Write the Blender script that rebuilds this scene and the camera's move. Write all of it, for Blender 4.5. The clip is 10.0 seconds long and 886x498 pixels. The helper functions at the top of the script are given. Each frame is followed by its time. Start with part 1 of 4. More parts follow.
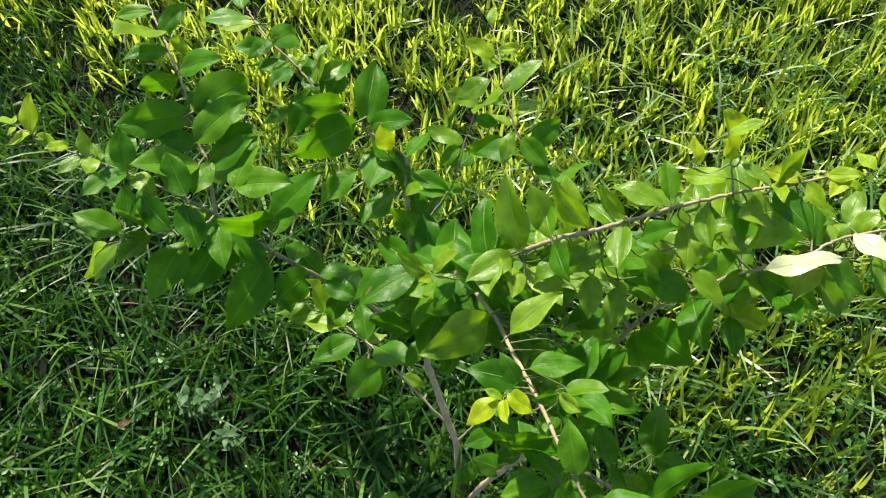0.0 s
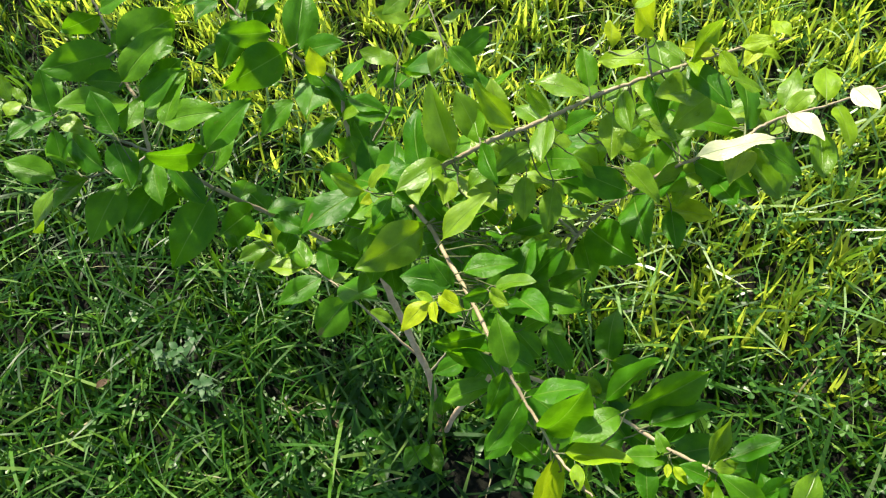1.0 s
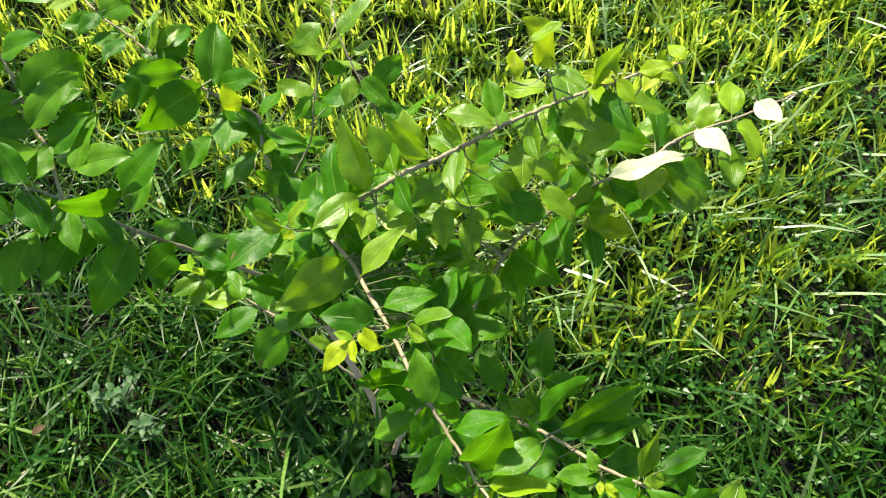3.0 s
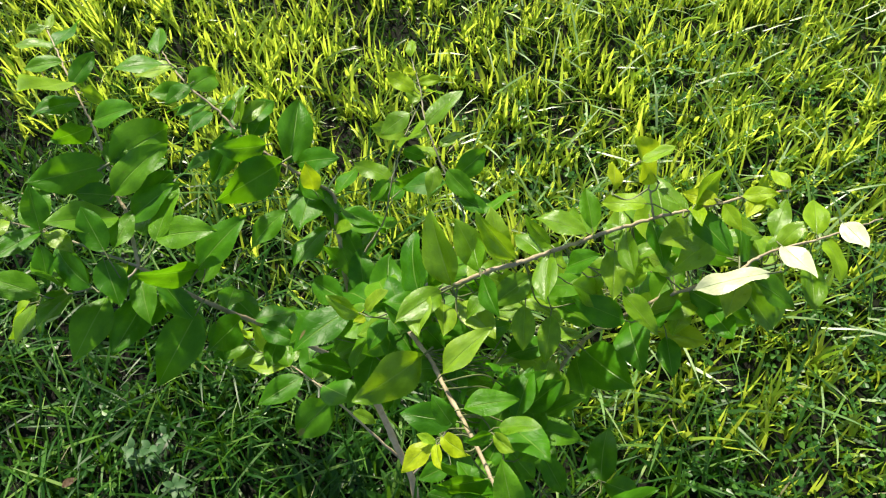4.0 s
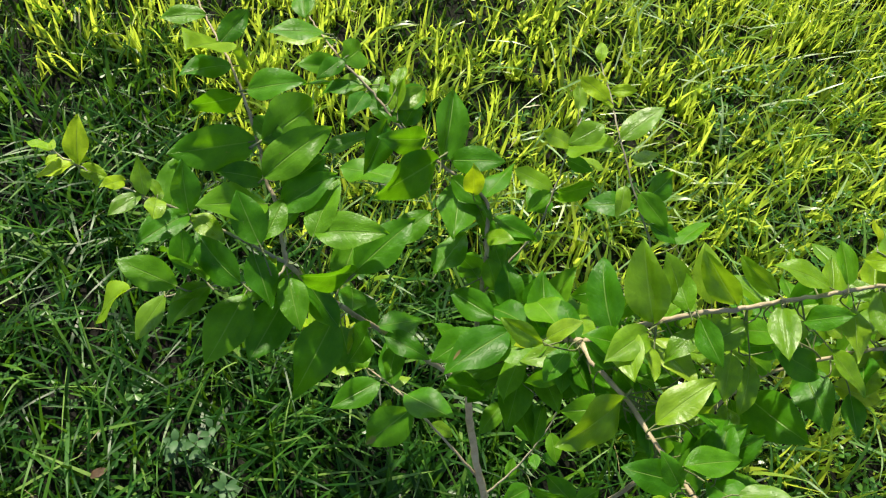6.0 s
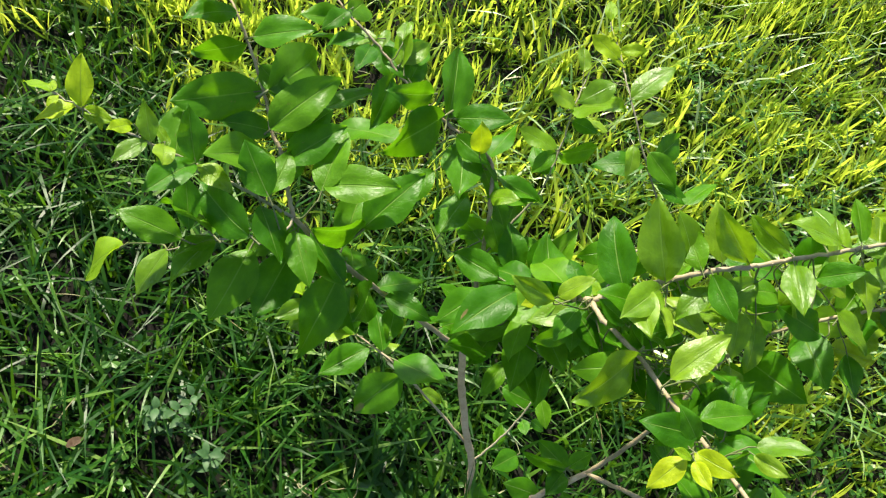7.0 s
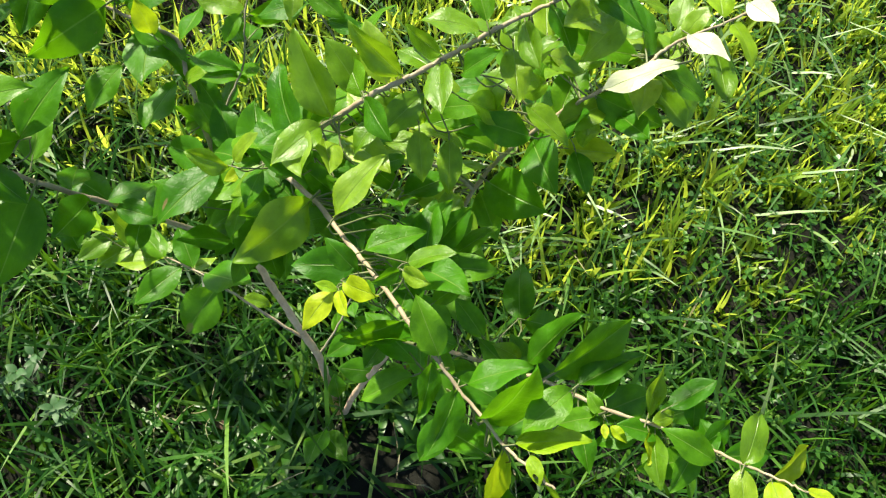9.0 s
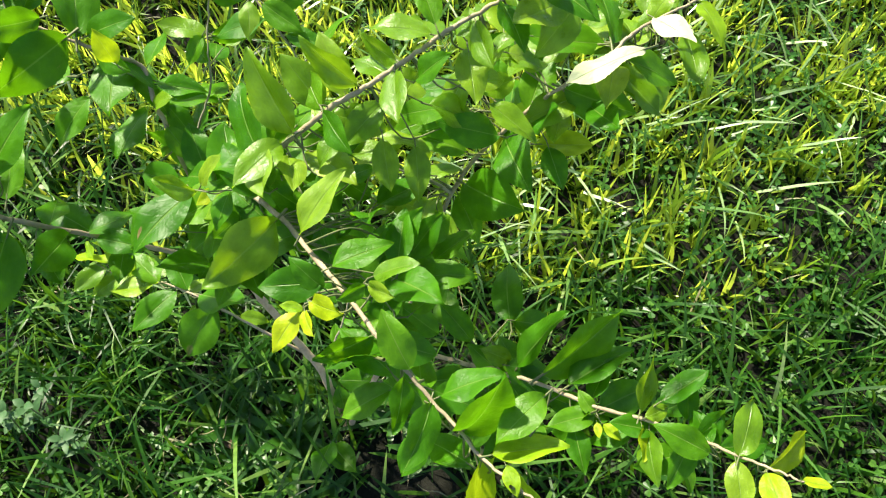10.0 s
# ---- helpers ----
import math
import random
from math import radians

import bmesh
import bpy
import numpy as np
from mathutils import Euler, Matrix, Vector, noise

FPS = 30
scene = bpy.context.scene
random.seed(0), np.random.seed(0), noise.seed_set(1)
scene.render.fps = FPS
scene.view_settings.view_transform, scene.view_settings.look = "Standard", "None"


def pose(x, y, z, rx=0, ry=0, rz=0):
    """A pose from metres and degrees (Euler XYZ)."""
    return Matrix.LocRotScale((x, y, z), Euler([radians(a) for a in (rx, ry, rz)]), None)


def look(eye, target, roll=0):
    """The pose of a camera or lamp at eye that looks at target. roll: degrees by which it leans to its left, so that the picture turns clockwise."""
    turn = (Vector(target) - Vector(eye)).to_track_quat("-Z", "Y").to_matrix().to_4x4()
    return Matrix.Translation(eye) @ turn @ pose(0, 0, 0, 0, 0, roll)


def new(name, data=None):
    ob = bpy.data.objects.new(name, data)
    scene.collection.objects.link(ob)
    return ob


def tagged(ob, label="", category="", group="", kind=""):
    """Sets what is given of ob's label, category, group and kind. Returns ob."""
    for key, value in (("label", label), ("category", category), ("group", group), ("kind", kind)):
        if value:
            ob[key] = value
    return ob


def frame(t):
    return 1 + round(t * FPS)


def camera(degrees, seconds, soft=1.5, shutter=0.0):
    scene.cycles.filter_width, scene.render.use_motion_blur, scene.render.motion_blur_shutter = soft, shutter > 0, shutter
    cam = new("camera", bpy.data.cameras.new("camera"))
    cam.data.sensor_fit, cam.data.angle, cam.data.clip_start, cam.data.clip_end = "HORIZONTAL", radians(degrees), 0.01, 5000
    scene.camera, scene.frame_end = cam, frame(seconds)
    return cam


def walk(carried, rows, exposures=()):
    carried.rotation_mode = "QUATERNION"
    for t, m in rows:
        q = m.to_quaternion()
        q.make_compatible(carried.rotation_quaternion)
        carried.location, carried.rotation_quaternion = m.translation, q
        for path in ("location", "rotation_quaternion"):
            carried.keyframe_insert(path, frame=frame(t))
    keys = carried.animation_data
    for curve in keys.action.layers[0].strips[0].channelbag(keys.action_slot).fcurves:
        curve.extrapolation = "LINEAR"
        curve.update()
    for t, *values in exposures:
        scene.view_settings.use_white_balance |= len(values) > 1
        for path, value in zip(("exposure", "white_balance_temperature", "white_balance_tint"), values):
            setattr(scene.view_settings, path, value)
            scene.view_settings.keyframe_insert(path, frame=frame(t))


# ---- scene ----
cam = camera(60.24, 10.0, soft=1.2)
PATH = [
    (0, (0.0684, 0.0283, 1.2306), (0.0195, 0.7933, -0.0588), -1.04),
    (0.5, (0.1106, 0.0061, 1.2056), (0.0454, 0.7329, -0.1050), -4.96),
    (1, (0.1365, -0.0127, 1.1979), (0.0756, 0.6946, -0.1235), -6.75),
    (1.5, (0.1535, -0.0182, 1.1920), (0.1233, 0.6654, -0.1428), -6.17),
    (2, (0.1639, -0.0202, 1.1920), (0.1608, 0.6550, -0.1474), -5.35),
    (2.2, (0.1753, -0.0162, 1.1944), (0.1712, 0.6666, -0.1412), -5.87),
    (3.3, (0.1720, 0.0231, 1.2205), (0.2019, 0.7436, -0.0948), -3.64),
    (3.5, (0.1571, 0.0351, 1.2289), (0.1884, 0.7690, -0.0789), -2.94),
    (4, (0.1052, 0.0536, 1.2309), (0.1210, 0.8447, -0.0435), -0.68),
    (4.5, (0.0333, 0.0725, 1.2307), (0.0677, 0.8855, -0.0293), 3.84),
    (5, (-0.0338, 0.1006, 1.2234), (0.0338, 0.8936, -0.0480), 7.62),
    (5.5, (-0.0873, 0.1227, 1.2021), (0.0236, 0.8943, -0.0794), 10.93),
    (5.7, (-0.1078, 0.1324, 1.1891), (0.0287, 0.8908, -0.0979), 12.68),
    (6.8, (-0.1925, 0.1189, 1.1472), (0.0592, 0.8495, -0.1384), 21.40),
    (7, (-0.1882, 0.1157, 1.1433), (0.0782, 0.8339, -0.1463), 22.40),
    (7.5, (-0.1319, 0.1067, 1.1423), (0.1262, 0.7969, -0.1642), 21.24),
    (8, (-0.0435, 0.0891, 1.1399), (0.2021, 0.7573, -0.1804), 17.55),
    (8.2, (-0.0091, 0.0932, 1.1418), (0.2217, 0.7147, -0.2038), 16.21),
    (8.5, (0.0348, 0.0673, 1.1273), (0.2629, 0.6852, -0.2203), 13.32),
    (9, (0.1012, 0.0482, 1.1237), (0.3170, 0.6356, -0.2396), 8.76),
    (9.5, (0.1426, 0.0382, 1.1133), (0.3310, 0.6139, -0.2589), 3.69),
    (10, (0.1443, 0.0509, 1.1196), (0.3132, 0.6423, -0.2485), 0.55),
]
walk(cam, [(t, look(eye, target, roll)) for t, eye, target, roll in PATH],
     exposures=((0, 1.29), (2, 1.68), (4, 1.34), (5.5, 1.17), (7, 1.50), (8.5, 1.51), (10, 1.77)))

# ---- world, sun, exposure ----
SUN_AZIMUTH, SUN_HEIGHT = -22.0, 46.0      # degrees right of straight ahead (+y), degrees up

world = bpy.data.worlds.new("sky")
scene.world = world
world.use_nodes = True
wn = world.node_tree.nodes
sky = wn.new("ShaderNodeTexSky")
sky.sky_type, sky.sun_disc = "NISHITA", False
sky.sun_elevation, sky.sun_rotation = radians(SUN_HEIGHT), radians(SUN_AZIMUTH)
wn["Background"].inputs["Strength"].default_value = 0.078
world.node_tree.links.new(sky.outputs["Color"], wn["Background"].inputs["Color"])

sun_data = bpy.data.lights.new("sun", "SUN")
sun_data.energy, sun_data.angle, sun_data.color = 4.3, radians(2.5), (1.0, 0.92, 0.72)
sun = new("sun", sun_data)
sun.matrix_world = pose(0, 0, 8, 90 - SUN_HEIGHT, 0, -SUN_AZIMUTH + 180)


# ---- materials ----
def material(name):
    m = bpy.data.materials.new(name)
    m.use_nodes = True
    return m, m.node_tree.nodes, m.node_tree.links, m.node_tree.nodes["Principled BSDF"]


def node(nodes, kind, **values):
    n = nodes.new(kind)
    for key, value in values.items():
        n.inputs[key].default_value = value
    return n


def ramp(nodes, links, source, *stops):
    r = nodes.new("ShaderNodeValToRGB")
    while len(r.color_ramp.elements) < len(stops):
        r.color_ramp.elements.new(0.5)
    for e, (at, colour) in zip(r.color_ramp.elements, stops):
        e.position, e.color = at, (*colour, 1)
    links.new(source, r.inputs["Fac"])
    return r.outputs["Color"]


def math_node(nodes, links, operation, a, b=None):
    n = nodes.new("ShaderNodeMath")
    n.operation = operation
    for slot, value in zip(n.inputs, (a, b)):
        if value is None:
            continue
        if isinstance(value, (int, float)):
            slot.default_value = value
        else:
            links.new(value, slot)
    return n.outputs["Value"]


def mixed(nodes, links, mode, factor, a, b):
    n = nodes.new("ShaderNodeMix")
    n.data_type, n.blend_type = "RGBA", mode
    for slot, value in ((n.inputs[0], factor), (n.inputs[6], a), (n.inputs[7], b)):
        if isinstance(value, (int, float)):
            slot.default_value = value
        elif isinstance(value, tuple):
            slot.default_value = (*value, 1)
        else:
            links.new(value, slot)
    return n.outputs[2]


def see_through(nodes, links, bsdf, colour, share):
    """Lets part of the light pass through a thin blade or leaf."""
    thin = nodes.new("ShaderNodeBsdfTranslucent")
    links.new(colour, thin.inputs["Color"])
    mix = nodes.new("ShaderNodeMixShader")
    mix.inputs["Fac"].default_value = share
    links.new(bsdf.outputs["BSDF"], mix.inputs[1])
    links.new(thin.outputs["BSDF"], mix.inputs[2])
    links.new(mix.outputs["Shader"], nodes["Material Output"].inputs["Surface"])


def leaf_material(name, dark, mid, light, glow, share, rough, shine, scar_at=None):
    """Leaf blade: colour by leaf, blotches, pale midrib and side veins, relief."""
    m, nodes, links, bsdf = material(name)
    info = nodes.new("ShaderNodeObjectInfo")
    base = ramp(nodes, links, info.outputs["Random"], (0.0, dark), (0.55, mid), (1.0, light))
    coords = nodes.new("ShaderNodeTexCoord")
    shift = nodes.new("ShaderNodeVectorMath")
    shift.operation = "ADD"
    links.new(coords.outputs["Object"], shift.inputs[0])
    links.new(info.outputs["Location"], shift.inputs[1])
    blotch = node(nodes, "ShaderNodeTexNoise", Scale=3.2, Detail=5.0, Roughness=0.6)
    links.new(shift.outputs[0], blotch.inputs["Vector"])
    uv = nodes.new("ShaderNodeUVMap")
    split = nodes.new("ShaderNodeSeparateXYZ")
    links.new(uv.outputs["UV"], split.inputs[0])
    across = math_node(nodes, links, "ABSOLUTE", math_node(nodes, links, "SUBTRACT", split.outputs["X"], 0.5))
    rib = ramp(nodes, links, across, (0.0, (1, 1, 1)), (0.010, (0.7, 0.7, 0.7)), (0.024, (0, 0, 0)))
    slant = math_node(nodes, links, "SUBTRACT", split.outputs["Y"], math_node(nodes, links, "MULTIPLY", across, 0.38))
    slant = math_node(nodes, links, "ADD", slant, math_node(nodes, links, "MULTIPLY", blotch.outputs["Fac"], 0.22))
    saw = math_node(nodes, links, "FRACT", math_node(nodes, links, "MULTIPLY", slant, 8.5))
    dist = math_node(nodes, links, "ABSOLUTE", math_node(nodes, links, "SUBTRACT", saw, 0.5))
    vein = ramp(nodes, links, dist, (0.0, (1, 1, 1)), (0.035, (0.6, 0.6, 0.6)), (0.10, (0, 0, 0)))
    vein = mixed(nodes, links, "MULTIPLY", 1.0, vein, ramp(nodes, links, blotch.outputs["Fac"], (0.35, (0.15, 0.15, 0.15)), (0.65, (1, 1, 1))))
    spots = node(nodes, "ShaderNodeTexNoise", Scale=26.0, Detail=3.0)
    links.new(shift.outputs[0], spots.inputs["Vector"])
    tone = ramp(nodes, links, blotch.outputs["Fac"], (0.3, (0.72, 0.76, 0.7)), (0.7, (1.22, 1.16, 1.1)))
    colour = mixed(nodes, links, "MULTIPLY", 1.0, base, tone)
    wear = ramp(nodes, links, spots.outputs["Fac"], (0.70, (0, 0, 0)), (0.76, (1, 1, 1)))
    colour = mixed(nodes, links, "MIX", math_node(nodes, links, "MULTIPLY", wear, 0.35), colour, (0.17, 0.18, 0.045))
    scar = node(nodes, "ShaderNodeTexNoise", Scale=7.0, Detail=4.0, Roughness=0.65)
    links.new(shift.outputs[0], scar.inputs["Vector"])
    brown = ramp(nodes, links, scar.outputs["Fac"], (0.715, (0, 0, 0)), (0.745, (1, 1, 1)))
    colour = mixed(nodes, links, "MIX", math_node(nodes, links, "MULTIPLY", brown, 0.8), colour, (0.17, 0.115, 0.045))
    colour = mixed(nodes, links, "MIX", math_node(nodes, links, "MULTIPLY", vein, 0.13), colour, (0.16, 0.27, 0.06))
    colour = mixed(nodes, links, "MIX", math_node(nodes, links, "MULTIPLY", rib, 0.72), colour, (0.22, 0.34, 0.07))
    # brighter, yellower edge: sun passing through the rim, put into the colour
    margin_glow = ramp(nodes, links, across, (0.36, (0, 0, 0)), (0.5, (1, 1, 1)))
    colour = mixed(nodes, links, "MIX", math_node(nodes, links, "MULTIPLY", margin_glow, 0.22), colour, mixed(nodes, links, "MULTIPLY", 1.0, colour, (2.0, 1.7, 1.5)))
    if scar_at:
        gap = nodes.new("ShaderNodeVectorMath")
        gap.operation = "DISTANCE"
        links.new(uv.outputs["UV"], gap.inputs[0])
        gap.inputs[1].default_value = (scar_at[0], scar_at[1], 0)
        reach = math_node(nodes, links, "ADD", gap.outputs["Value"], math_node(nodes, links, "MULTIPLY", spots.outputs["Fac"], 0.06))
        dry = ramp(nodes, links, reach, (scar_at[2] + 0.02, (1, 1, 1)), (scar_at[2] + 0.045, (0, 0, 0)))
        colour = mixed(nodes, links, "MIX", dry, colour, (0.20, 0.145, 0.06))
    links.new(colour, bsdf.inputs["Base Color"])
    gloss = node(nodes, "ShaderNodeMapRange", **{"From Min": 0.3, "From Max": 0.7, "To Min": rough - 0.10, "To Max": rough + 0.12})
    links.new(blotch.outputs["Fac"], gloss.inputs["Value"])
    links.new(gloss.outputs["Result"], bsdf.inputs["Roughness"])
    bsdf.inputs["Specular IOR Level"].default_value = shine
    high = math_node(nodes, links, "ADD", math_node(nodes, links, "MULTIPLY", vein, -0.20), math_node(nodes, links, "MULTIPLY", rib, -0.9))
    high = math_node(nodes, links, "ADD", high, math_node(nodes, links, "MULTIPLY", blotch.outputs["Fac"], 1.6))
    high = math_node(nodes, links, "ADD", high, math_node(nodes, links, "MULTIPLY", spots.outputs["Fac"], 0.30))
    bump = node(nodes, "ShaderNodeBump", Strength=0.5, Distance=0.0014)
    links.new(high, bump.inputs["Height"])
    links.new(bump.outputs["Normal"], bsdf.inputs["Normal"])
    through_colour = mixed(nodes, links, "MULTIPLY", 1.0, mixed(nodes, links, "MIX", 0.75, colour, glow), tone)
    see_through(nodes, links, bsdf, through_colour, share)
    return m


def blade_material(name, stops, glow, share, rough, shine=0.45):
    """Grass and herbs: each blade its own tone, paler towards some tips."""
    m, nodes, links, bsdf = material(name)
    geo = nodes.new("ShaderNodeNewGeometry")
    base = ramp(nodes, links, geo.outputs["Random Per Island"], *stops)
    coords = nodes.new("ShaderNodeTexCoord")
    patch = node(nodes, "ShaderNodeTexNoise", Scale=5.0, Detail=3.0)
    links.new(coords.outputs["Object"], patch.inputs["Vector"])
    streak = node(nodes, "ShaderNodeTexNoise", Scale=140.0, Detail=2.0)
    links.new(coords.outputs["Object"], streak.inputs["Vector"])
    tone = ramp(nodes, links, patch.outputs["Fac"], (0.3, (0.75, 0.8, 0.7)), (0.7, (1.2, 1.15, 1.1)))
    fine = ramp(nodes, links, streak.outputs["Fac"], (0.3, (0.8, 0.82, 0.8)), (0.7, (1.18, 1.15, 1.1)))
    colour = mixed(nodes, links, "MULTIPLY", 1.0, mixed(nodes, links, "MULTIPLY", 1.0, base, tone), fine)
    links.new(colour, bsdf.inputs["Base Color"])
    bsdf.inputs["Roughness"].default_value = rough
    bsdf.inputs["Specular IOR Level"].default_value = shine
    see_through(nodes, links, bsdf, mixed(nodes, links, "MIX", 0.7, colour, glow), share)
    return m


GREEN_LEAF = ((0.030, 0.130, 0.003), (0.050, 0.178, 0.004), (0.094, 0.235, 0.008), (0.20, 0.50, 0.004), 0.40, 0.38, 0.22)
LEAF = leaf_material("leaf_green", *GREEN_LEAF)
TIPPED = leaf_material("leaf_brown_tip", *GREEN_LEAF, (0.5, 1.04, 0.27))
SCARRED = leaf_material("leaf_scarred", *GREEN_LEAF, (0.74, 0.74, 0.055))
FRESH = leaf_material("leaf_fresh", (0.085, 0.200, 0.006), (0.130, 0.260, 0.008), (0.215, 0.340, 0.022), (0.36, 0.60, 0.010), 0.40, 0.34, 0.42)
YOUNG = leaf_material("leaf_young", (0.17, 0.33, 0.008), (0.25, 0.40, 0.009), (0.36, 0.46, 0.010), (0.48, 0.62, 0.010), 0.42, 0.40, 0.24)
# near-white leaf colour stands for direct sun on a few leaves
SUNLIT_LEAF = leaf_material("leaf_pale", (0.50, 0.54, 0.36), (0.54, 0.57, 0.39), (0.57, 0.60, 0.42), (0.56, 0.62, 0.28), 0.28, 0.32, 0.5)
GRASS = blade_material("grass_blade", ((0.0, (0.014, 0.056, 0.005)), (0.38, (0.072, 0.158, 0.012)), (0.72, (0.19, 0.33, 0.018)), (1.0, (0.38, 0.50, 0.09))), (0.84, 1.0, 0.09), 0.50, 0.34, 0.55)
# coarse grass green, toned down to hold part of the shade round the shrub
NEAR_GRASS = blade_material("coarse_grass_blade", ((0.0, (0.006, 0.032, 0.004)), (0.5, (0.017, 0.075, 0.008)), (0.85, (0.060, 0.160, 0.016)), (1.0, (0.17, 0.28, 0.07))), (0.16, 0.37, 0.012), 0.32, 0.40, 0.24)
STRAW = blade_material("dry_blade", ((0.0, (0.20, 0.17, 0.09)), (0.5, (0.28, 0.26, 0.15)), (1.0, (0.38, 0.37, 0.25))), (0.35, 0.32, 0.16), 0.25, 0.6)
# undergrowth colour darkened to paint the shade in the gaps between tufts
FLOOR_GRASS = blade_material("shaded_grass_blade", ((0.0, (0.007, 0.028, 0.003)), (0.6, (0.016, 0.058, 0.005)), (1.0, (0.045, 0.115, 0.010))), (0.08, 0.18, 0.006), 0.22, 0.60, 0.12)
WAX_GRASS = blade_material("waxy_grass_blade", ((0.0, (0.014, 0.058, 0.009)), (0.5, (0.038, 0.115, 0.014)), (0.85, (0.10, 0.21, 0.035)), (1.0, (0.26, 0.36, 0.14))), (0.24, 0.46, 0.02), 0.32, 0.46, 0.36)
PALE_GRASS = blade_material("pale_grass_blade", ((0.0, (0.09, 0.21, 0.045)), (0.6, (0.22, 0.34, 0.13)), (1.0, (0.44, 0.52, 0.32))), (0.50, 0.70, 0.20), 0.32, 0.34, 0.65)
HERB = blade_material("herb_leaf", ((0.0, (0.022, 0.090, 0.010)), (0.6, (0.044, 0.140, 0.014)), (1.0, (0.085, 0.20, 0.025))), (0.20, 0.42, 0.015), 0.34, 0.38, 0.45)
WEED = blade_material("weed_leaf", ((0.0, (0.04, 0.11, 0.040)), (0.6, (0.065, 0.140, 0.055)), (1.0, (0.13, 0.20, 0.11))), (0.14, 0.28, 0.07), 0.24, 0.5, 0.25)

def bark_material(name, dark, mid, light, wart):
    """Bark with fine grain and small pale lenticels."""
    m, nodes, links, bsdf = material(name)
    coords = nodes.new("ShaderNodeTexCoord")
    grain = node(nodes, "ShaderNodeTexNoise", Scale=60.0, Detail=6.0, Roughness=0.65)
    warts = node(nodes, "ShaderNodeTexVoronoi", Scale=260.0)
    links.new(coords.outputs["Object"], grain.inputs["Vector"])
    links.new(coords.outputs["Object"], warts.inputs["Vector"])
    base = ramp(nodes, links, grain.outputs["Fac"], (0.25, dark), (0.5, mid), (0.75, light))
    dots = ramp(nodes, links, warts.outputs["Distance"], (0.10, (1, 1, 1)), (0.28, (0, 0, 0)))
    links.new(mixed(nodes, links, "MIX", math_node(nodes, links, "MULTIPLY", dots, 0.4), base, wart), bsdf.inputs["Base Color"])
    bsdf.inputs["Roughness"].default_value = 0.7
    bump = node(nodes, "ShaderNodeBump", Strength=0.6, Distance=0.0010)
    links.new(math_node(nodes, links, "ADD", grain.outputs["Fac"], dots), bump.inputs["Height"])
    links.new(bump.outputs["Normal"], bsdf.inputs["Normal"])
    return m


TRUNK_BARK = bark_material("trunk_bark", (0.32, 0.21, 0.125), (0.53, 0.375, 0.24), (0.64, 0.50, 0.34), (0.64, 0.52, 0.38))
BARK = bark_material("bark", (0.18, 0.135, 0.080), (0.30, 0.24, 0.150), (0.42, 0.35, 0.235), (0.43, 0.37, 0.26))
SHOOT = bark_material("shoot_bark", (0.15, 0.135, 0.085), (0.25, 0.225, 0.150), (0.36, 0.335, 0.24), (0.38, 0.35, 0.26))

TWIG, n_, l_, p_ = material("green_twig")
co_ = n_.new("ShaderNodeTexCoord")
grain_ = node(n_, "ShaderNodeTexNoise", Scale=90.0, Detail=4.0)
l_.new(co_.outputs["Object"], grain_.inputs["Vector"])
l_.new(ramp(n_, l_, grain_.outputs["Fac"], (0.3, (0.085, 0.11, 0.035)), (0.7, (0.15, 0.165, 0.065))), p_.inputs["Base Color"])
p_.inputs["Roughness"].default_value = 0.55

SOIL, n_, l_, p_ = material("soil")
co_ = n_.new("ShaderNodeTexCoord")
clod_ = node(n_, "ShaderNodeTexNoise", Scale=22.0, Detail=9.0, Roughness=0.7)
patch_ = node(n_, "ShaderNodeTexNoise", Scale=2.5, Detail=3.0)
l_.new(co_.outputs["Object"], clod_.inputs["Vector"])
l_.new(co_.outputs["Object"], patch_.inputs["Vector"])
# soil tones taken near black, with the ground's shade in the colour
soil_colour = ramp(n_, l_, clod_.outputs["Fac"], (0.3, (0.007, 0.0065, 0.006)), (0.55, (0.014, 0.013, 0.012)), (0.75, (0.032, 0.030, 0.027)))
# noise patches that turn the soil dark green
greenish_ = ramp(n_, l_, patch_.outputs["Fac"], (0.35, (0, 0, 0)), (0.65, (1, 1, 1)))
split_ = n_.new("ShaderNodeVectorMath")
split_.operation = "DISTANCE"
l_.new(co_.outputs["Object"], split_.inputs[0])
split_.inputs[1].default_value = (0.2, 0.9, 0)
turf_ = node(n_, "ShaderNodeTexNoise", Scale=9.0, Detail=8.0, Roughness=0.75)
l_.new(co_.outputs["Object"], turf_.inputs["Vector"])
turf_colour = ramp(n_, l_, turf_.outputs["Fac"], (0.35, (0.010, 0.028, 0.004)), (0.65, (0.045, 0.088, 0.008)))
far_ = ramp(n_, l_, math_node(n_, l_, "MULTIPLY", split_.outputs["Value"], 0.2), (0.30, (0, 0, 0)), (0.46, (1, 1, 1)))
soil_mix = mixed(n_, l_, "MIX", math_node(n_, l_, "MULTIPLY", greenish_, 0.45), soil_colour, (0.008, 0.015, 0.004))
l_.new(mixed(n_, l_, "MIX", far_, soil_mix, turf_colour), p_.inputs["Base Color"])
p_.inputs["Roughness"].default_value = 1.0
p_.inputs["Specular IOR Level"].default_value = 0.08
bump_ = node(n_, "ShaderNodeBump", Strength=0.8, Distance=0.012)
l_.new(clod_.outputs["Fac"], bump_.inputs["Height"])
l_.new(bump_.outputs["Normal"], p_.inputs["Normal"])


